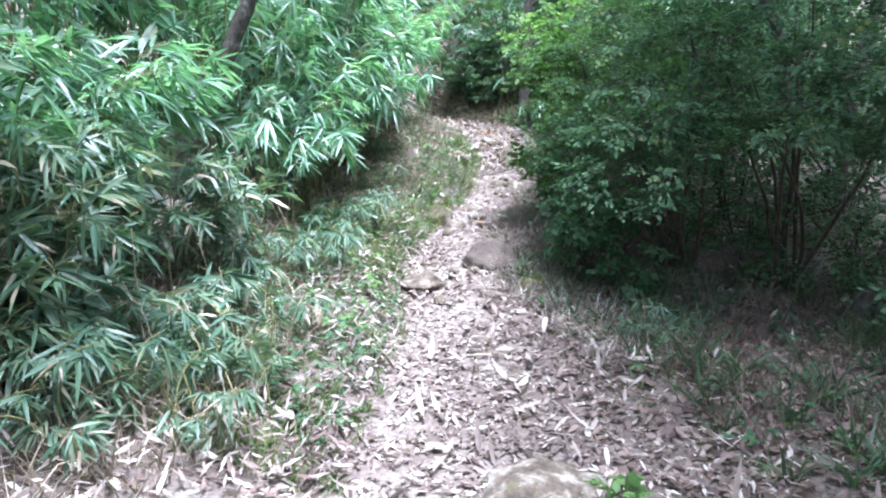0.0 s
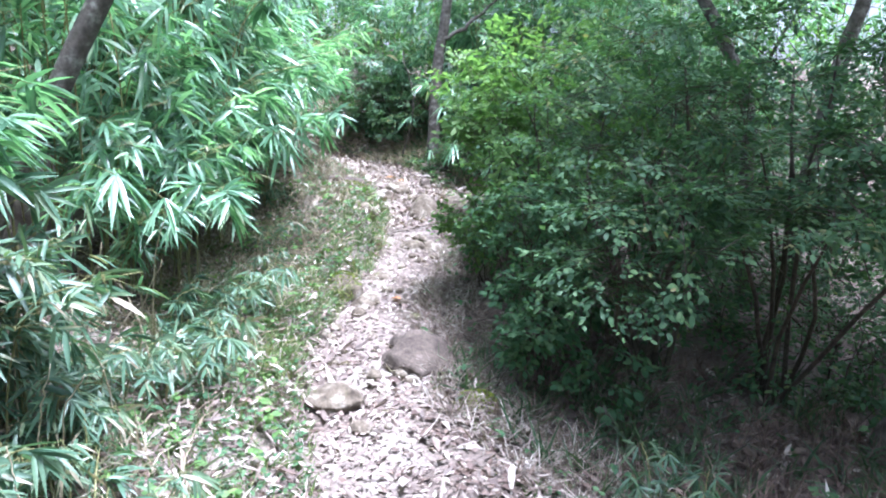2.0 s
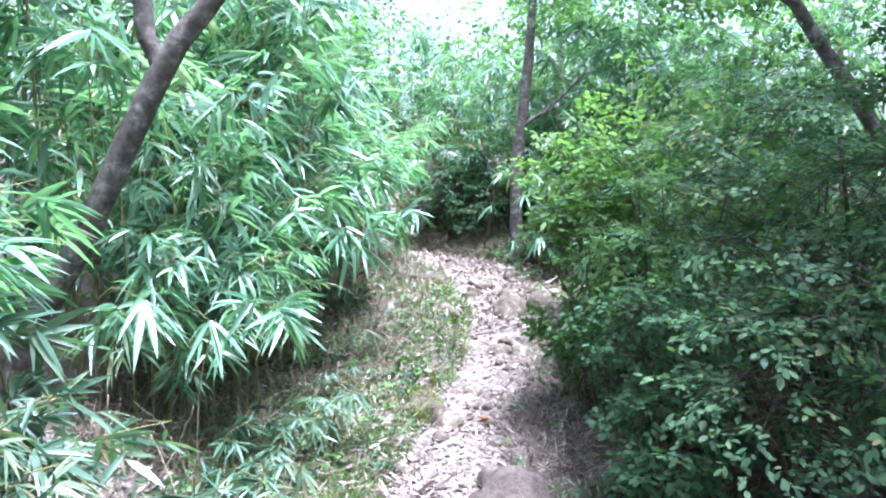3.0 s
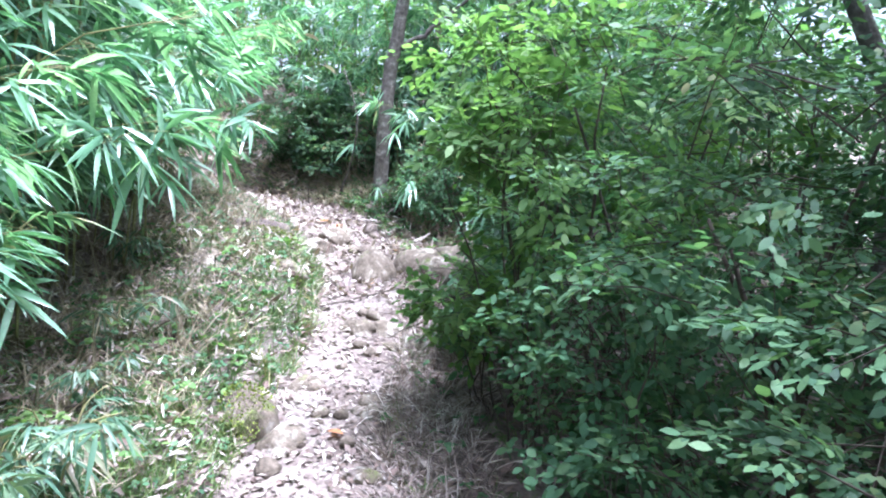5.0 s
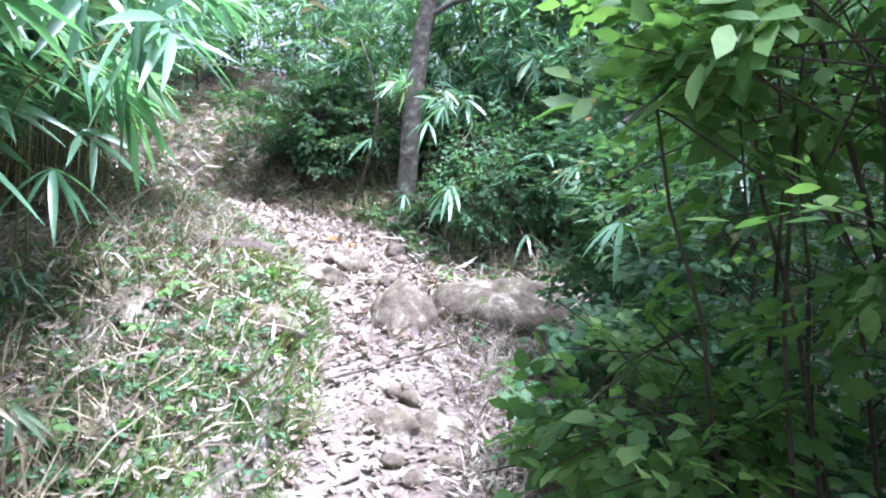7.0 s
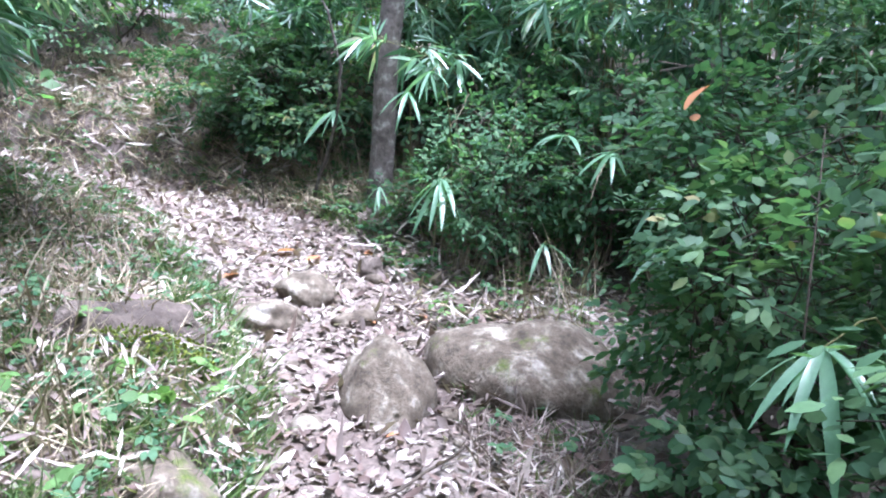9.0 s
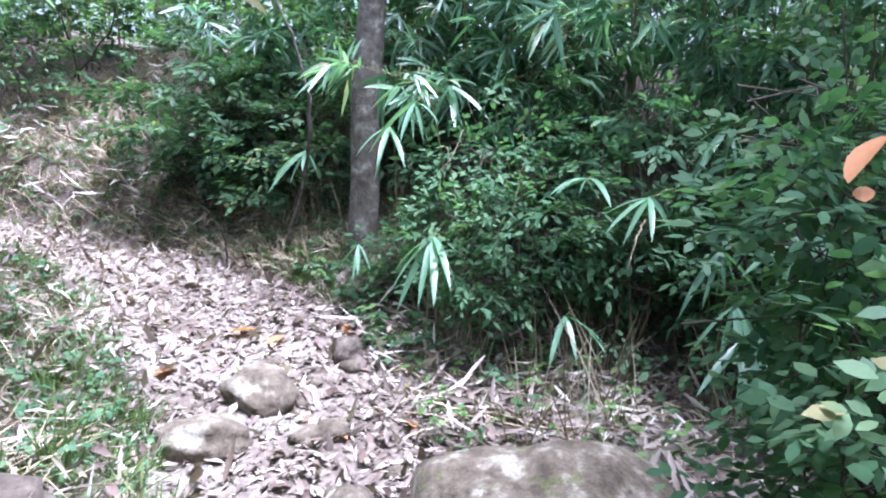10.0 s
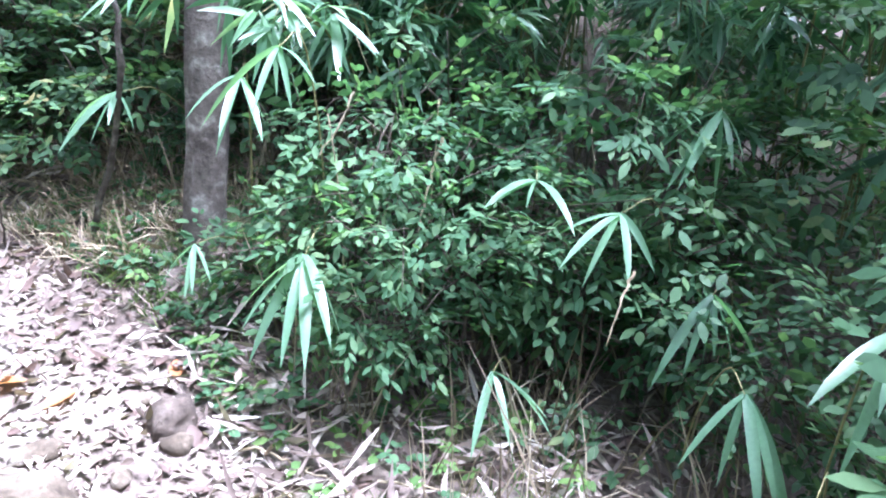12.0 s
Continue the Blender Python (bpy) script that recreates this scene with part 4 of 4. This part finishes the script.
SHOOT = "single dwarf bamboo shoot with a fan of drooping leaves"
for i, (r, tip, way, n, size) in enumerate((
        ((1.2, 11.1), (1.03, 10.9, 1.04), (-0.1, -1, -0.35), 5, 0.22), ((1.7, 10.3), (1.57, 10.1, 1.5), (-0.5, -1, -0.5), 7, 0.26),
        ((1.55, 10.15), (1.33, 10.0, 1.2), (-0.4, -1, -0.5), 8, 0.25), ((0.35, 11.8), (0.3, 11.5, 1.83), (-0.4, -1, -0.8), 5, 0.24),
        ((0.6, 11.5), (0.4, 11.2, 1.93), (-0.2, -1, -0.6), 4, 0.22), ((0.65, 11.8), (0.48, 11.1, 1.35), (-0.6, -0.8, -0.9), 7, 0.26),
        ((1.3, 8.6), (0.85, 8.4, 1.3), (-0.8, -0.8, -0.4), 7, 0.2), ((1.5, 8.2), (1.15, 8.25, 1.55), (-0.5, -0.9, -0.7), 6, 0.22),
        ((-1.6, 5.3), (-1.04, 5.08, 1.42), (0.3, -1, -0.8), 6, 0.24), ((-1.7, 7.6), (-0.85, 7.36, 1.5), (0.4, -0.9, -0.9), 6, 0.3),
        ((-1.75, 8.7), (-1.05, 8.4, 1.35), (0.6, -0.8, -0.6), 6, 0.22), ((-1.5, 6.0), (-1.05, 5.6, 1.25), (0.6, -0.8, -0.7), 6, 0.22),
        ((1.75, 11.0), (1.35, 10.85, 1.55), (-0.7, -0.7, -0.3), 5, 0.22), ((1.6, 10.7), (1.5, 10.4, 1.2), (-0.1, -0.9, -0.9), 6, 0.24),
        ((1.45, 11.7), (1.12, 10.95, 1.62), (-0.9, -0.5, -0.1), 5, 0.24), ((1.9, 10.9), (1.6, 10.7, 1.35), (-0.3, -0.8, -0.9), 6, 0.24),
        ((1.9, 11.3), (1.75, 11.0, 1.85), (-0.6, -0.8, -0.6), 6, 0.24),
        ((0.4, 11.75), (0.15, 11.55, 1.25), (-0.4, -0.8, -0.9), 5, 0.2), ((0.2, 12.4), (-0.15, 12.1, 1.7), (-0.6, -0.7, -0.6), 5, 0.24), ((0.9, 11.9), (0.62, 11.75, 2.05), (-0.2, -0.8, -0.9), 5, 0.26))):
    bamboo_shoot(r, tip, way, n, size, SHOOT, 500 + i)


def stalk(points, r0, label, material=None, name="dead_stalk"):
    """A bare stick or dead stalk lying, leaning or hanging along a few points."""
    rng = np.random.default_rng(len(points) + int(abs(points[0][0]) * 100))
    n = len(points)
    line = smooth_line([(*p, r0 * (1 - 0.6 * i / (n - 1))) for i, p in enumerate(points)], 14, r0 * 0.7, rng)
    ob = part(name, tube_mesh(name, [line], 6, 0.1), material or STRAW)
    return tagged(ob, label, "stick")


def over(x, y, h=0.012):
    return (x, y, gz(x, y) + h)


stalk([over(-0.19, 8.94, 0.03), over(0.2, 9.25, 0.04), over(0.55, 9.6, 0.03), over(0.89, 9.97, 0.06)], 0.007, "thin bare branch lying across the path", TWIG)
stalk([over(-0.66, 12.37, -0.02), (-0.67, 12.36, gz(-0.66, 12.37) + 0.28)], 0.007, "short reddish stick standing in the ground", TWIG)
stalk([(0.9, 11.2, 1.7), (0.87, 11.2, 1.55), (0.83, 11.18, 1.36)], 0.006, "pale dead bamboo sheath hanging in the shrub")
stalk([(1.18, 10.48, 1.5), (1.14, 10.46, 1.42), (1.11, 10.44, 1.33)], 0.004, "pale dead bamboo sheath hanging in the shrub")
stalk([(0.62, 11.2, 1.82), (0.58, 11.2, 1.72), (0.52, 11.2, 1.62)], 0.004, "pale dead bamboo sheath hanging in the shrub")
stalk([over(-0.3, 12.3), (-0.12, 12.0, 1.75), (-0.15, 11.95, 2.1), (-0.28, 11.95, 2.5)], 0.016, "thin crooked stem growing beside the tree", BARK, "thin_stem")
for i, (a, b) in enumerate((((-0.95, 3.9), (-0.35, 3.6)), ((-1.0, 4.4), (-0.5, 4.1)), ((-0.7, 3.4), (-0.25, 3.75)), ((-0.85, 3.75), (-0.3, 3.45)), ((-1.1, 4.9), (-0.65, 4.5)), ((0.35, 10.9), (0.75, 10.45)), ((0.45, 10.75), (0.9, 10.5)), ((0.6, 10.7), (1.1, 10.35)), ((0.3, 10.7), (0.5, 10.95)), ((0.85, 10.6), (1.05, 10.2)), ((0.9, 10.15), (1.25, 9.95)), ((0.35, 4.45), (0.62, 4.55)), ((-1.15, 8.0), (-0.75, 8.5)), ((-1.0, 7.3), (-0.6, 7.1)))):
    stalk([over(*a, 0.06 if i < 5 else 0.03), over((a[0] + b[0]) / 2, (a[1] + b[1]) / 2, 0.07 if i < 5 else 0.03), over(*b, 0.015)], 0.006, "pale dead bamboo stalk lying on fallen leaves")
for i, (x, y, h) in enumerate(((-1.2, 4.5, 0.75), (-1.1, 4.8, 0.85), (-1.25, 4.1, 0.6), (-1.05, 5.2, 0.7), (-1.2, 5.7, 0.9), (-0.95, 4.35, 0.55))):
    z = gz(x, y)
    stalk([(x, y, z - 0.03), (x + 0.08, y - 0.1, z + h * 0.6), (x + 0.25, y - 0.25, z + h)], 0.0045, "dead bamboo stalk leaning out of the thicket")

krng = np.random.default_rng(88)
for i in range(30):
    x, y = krng.uniform(-1.75, -0.75), krng.uniform(3.0, 5.8)
    z, h, lx, ly = gz(x, y), krng.uniform(0.3, 0.85), krng.normal() * 0.22, -abs(krng.normal()) * 0.25
    stalk([(x, y, z - 0.03), (x + lx * 0.4, y + ly * 0.4, z + h * 0.6), (x + lx, y + ly, z + h)], krng.uniform(0.0028, 0.0045), "dead bamboo stalk leaning out of the thicket")
for i in range(26):
    x, y = krng.uniform(0.5, 2.2), krng.uniform(11.35, 12.3)
    z, h, lx, ly = gz(x, y), krng.uniform(0.4, 1.0), krng.normal() * 0.28, krng.normal() * 0.2
    stalk([(x, y, z - 0.03), (x + lx * 0.4, y + ly * 0.4, z + h * 0.6), (x + lx, y + ly, z + h)], krng.uniform(0.0028, 0.005), "thin dead bamboo stalk standing in the shrubs", STRAW if i % 3 else TWIG)
for i in range(24):
    x, y, a, l = krng.uniform(0.15, 1.5), krng.uniform(10.2, 11.1), krng.uniform(-0.9, 0.5), krng.uniform(0.18, 0.4)
    ex, ey = x + l * math.cos(a), y + l * math.sin(a)
    stalk([over(x, y, 0.02), over((x + ex) / 2, (y + ey) / 2, 0.05), over(ex, ey, 0.03)], krng.uniform(0.003, 0.006), "pale dead bamboo stalk lying on fallen leaves")


def fallen_leaf(x, y, z, size, turn, tilt, material, label, name="fallen_leaf", seed=0):
    rng = np.random.default_rng(seed)
    a = radians(turn)
    d = np.array([[math.cos(a), math.sin(a), tilt]])
    n = np.array([[0.2 * math.sin(a * 3), 0.2, 1.0]])
    fine = tuple((s, math.sin(math.pi * min(1.0, s * 0.93 + 0.05)) ** 0.8 if s < 1 else 0.0) for s in (0, 0.15, 0.35, 0.55, 0.75, 0.9, 1))
    ob = part(name, leaf_mesh(name, np.array([[x, y, z]]), d, n, size, size * 0.3, rng.uniform(-0.3, 0.3), fine, 0.35), material)
    return tagged(ob, label, "leaf")


for i, (x, y, size) in enumerate(((-0.44, 11.3, 0.12), (-0.26, 11.2, 0.11), (0.1, 11.35, 0.09), (0.12, 10.5, 0.07), (0.2, 9.55, 0.06), (-0.6, 10.95, 0.1), (0.35, 10.62, 0.08), (0.0, 7.35, 0.09))):
    fallen_leaf(x, y, gz(x, y) + 0.02, size, 47 * i, 0.15, ORANGE, "curled orange leaf fallen on the path", seed=i)
fallen_leaf(0.9, 9.02, 1.78, 0.085, 200, -0.6, ORANGE, "orange dead leaf caught in the shrub", "dead_leaf", 31)
fallen_leaf(0.88, 9.03, 1.71, 0.045, 240, -0.8, ORANGE, "orange dead leaf caught in the shrub", "dead_leaf", 32)
for i, (x, y, z, size, turn) in enumerate(((-0.86, 13.0, 3.0, 0.2, 10), (-0.55, 12.4, 2.57, 0.17, 30), (-0.8, 12.95, 2.93, 0.15, 180))):
    fallen_leaf(x, y, z, size, turn, -0.2, DRY, "pale dead leaf caught in the bamboo", "dead_leaf", 40 + i)
plant("seedling", (1.18, 3.05), [(1.18, 3.05, 0.12, 0.1, 0.1, 0.06, 7)], 0.05, "bright green seedling growing at the path's edge", "plant", 140, FRESH_LIT, rows=2, stems=2, reach=0.07, stem_r=0.003, wide=0.36)
litter("leaf_litter", 1700, 9.2, 13.2, -1.3, 1.1, 0.062, 0.2, DRY, "large pale broken leaves lying on the path", 208, 0.75, 0.015, DIAMOND, 0.6)
litter("leaf_litter", 900, 9.2, 13.2, -1.4, 1.1, 0.06, 0.27, BROWN, "large dark wet leaves lying on the path", 209, 0.6, 0.012, OVAL, 0.5)
litter("leaf_litter", 700, 2.2, 6.5, -1.3, 1.6, 0.11, 0.1, DRY, "long pale bamboo leaves fallen on the path", 212, 0.6, 0.02, LANCE, 0.4)
litter("leaf_litter", 5000, 2.4, 6.0, -3.2, -0.4, 0.06, 0.24, BROWN, "brown leaves thick on the ground by the shrubs", 210, 0.4, 0.014, DIAMOND)


def moss_patch(x, y, z, rx, ry, rz, n, seed, toward=(0, -0.5, 0.8)):
    """Short tufts of moss over the upper side of a stone."""
    rng = np.random.default_rng(seed)
    v = unit(rng.normal(size=(n * 4, 3)))
    v = v[(v @ unit(np.array(toward, float)) > 0.45)][:n]
    P = np.array([x, y, z]) + v * [rx, ry, rz] * 0.98
    D = v + rng.normal(size=v.shape) * 0.5
    ob = part("moss", leaf_mesh("moss", P, D, rng.normal(size=v.shape), rng.uniform(0.008, 0.024, len(P)), 0.0055, 0.2, SLIP), MOSS)
    return tagged(ob, "yellow-green moss cushion growing on a stone", "moss", kind="stuff")


moss_patch(-0.7, 9.5, 0.87, 0.3, 0.19, 0.165, 2600, 601, (0.2, -0.95, -0.1))
moss_patch(-0.4, 7.45, 0.27, 0.18, 0.21, 0.18, 700, 602, (-0.2, -0.5, 0.7))
moss_patch(0.63, 5.72, 0.08, 0.14, 0.11, 0.1, 500, 603)
moss_patch(-0.48, 8.9, 0.68, 0.2, 0.14, 0.13, 350, 604)
litter("dead_stalk_pile", 1300, 9.7, 11.7, -2.3, -0.85, 0.13, 0.06, DRY, "pale dead bamboo leaves and stalks under the shrub's edge", 211, 0.6, 0.03)
herbs(160, 10.3, 12.6, -1.9, -0.95, 0.045, FRESH_LIT, "fresh green seedlings at the foot of the shrubs", 405, 0.1)
plant("sapling", (1.0, 7.2), [(0.76, 7.25, 1.66, 0.24, 0.26, 0.1, 16), (0.85, 7.5, 1.85, 0.25, 0.25, 0.12, 16)], 0.065, "sapling with large bright green leaves over the path", "plant", 145, FRESH_LIT, rows=2, stems=3, reach=0.14, stem_r=0.007, wide=0.3, fold=0.2)
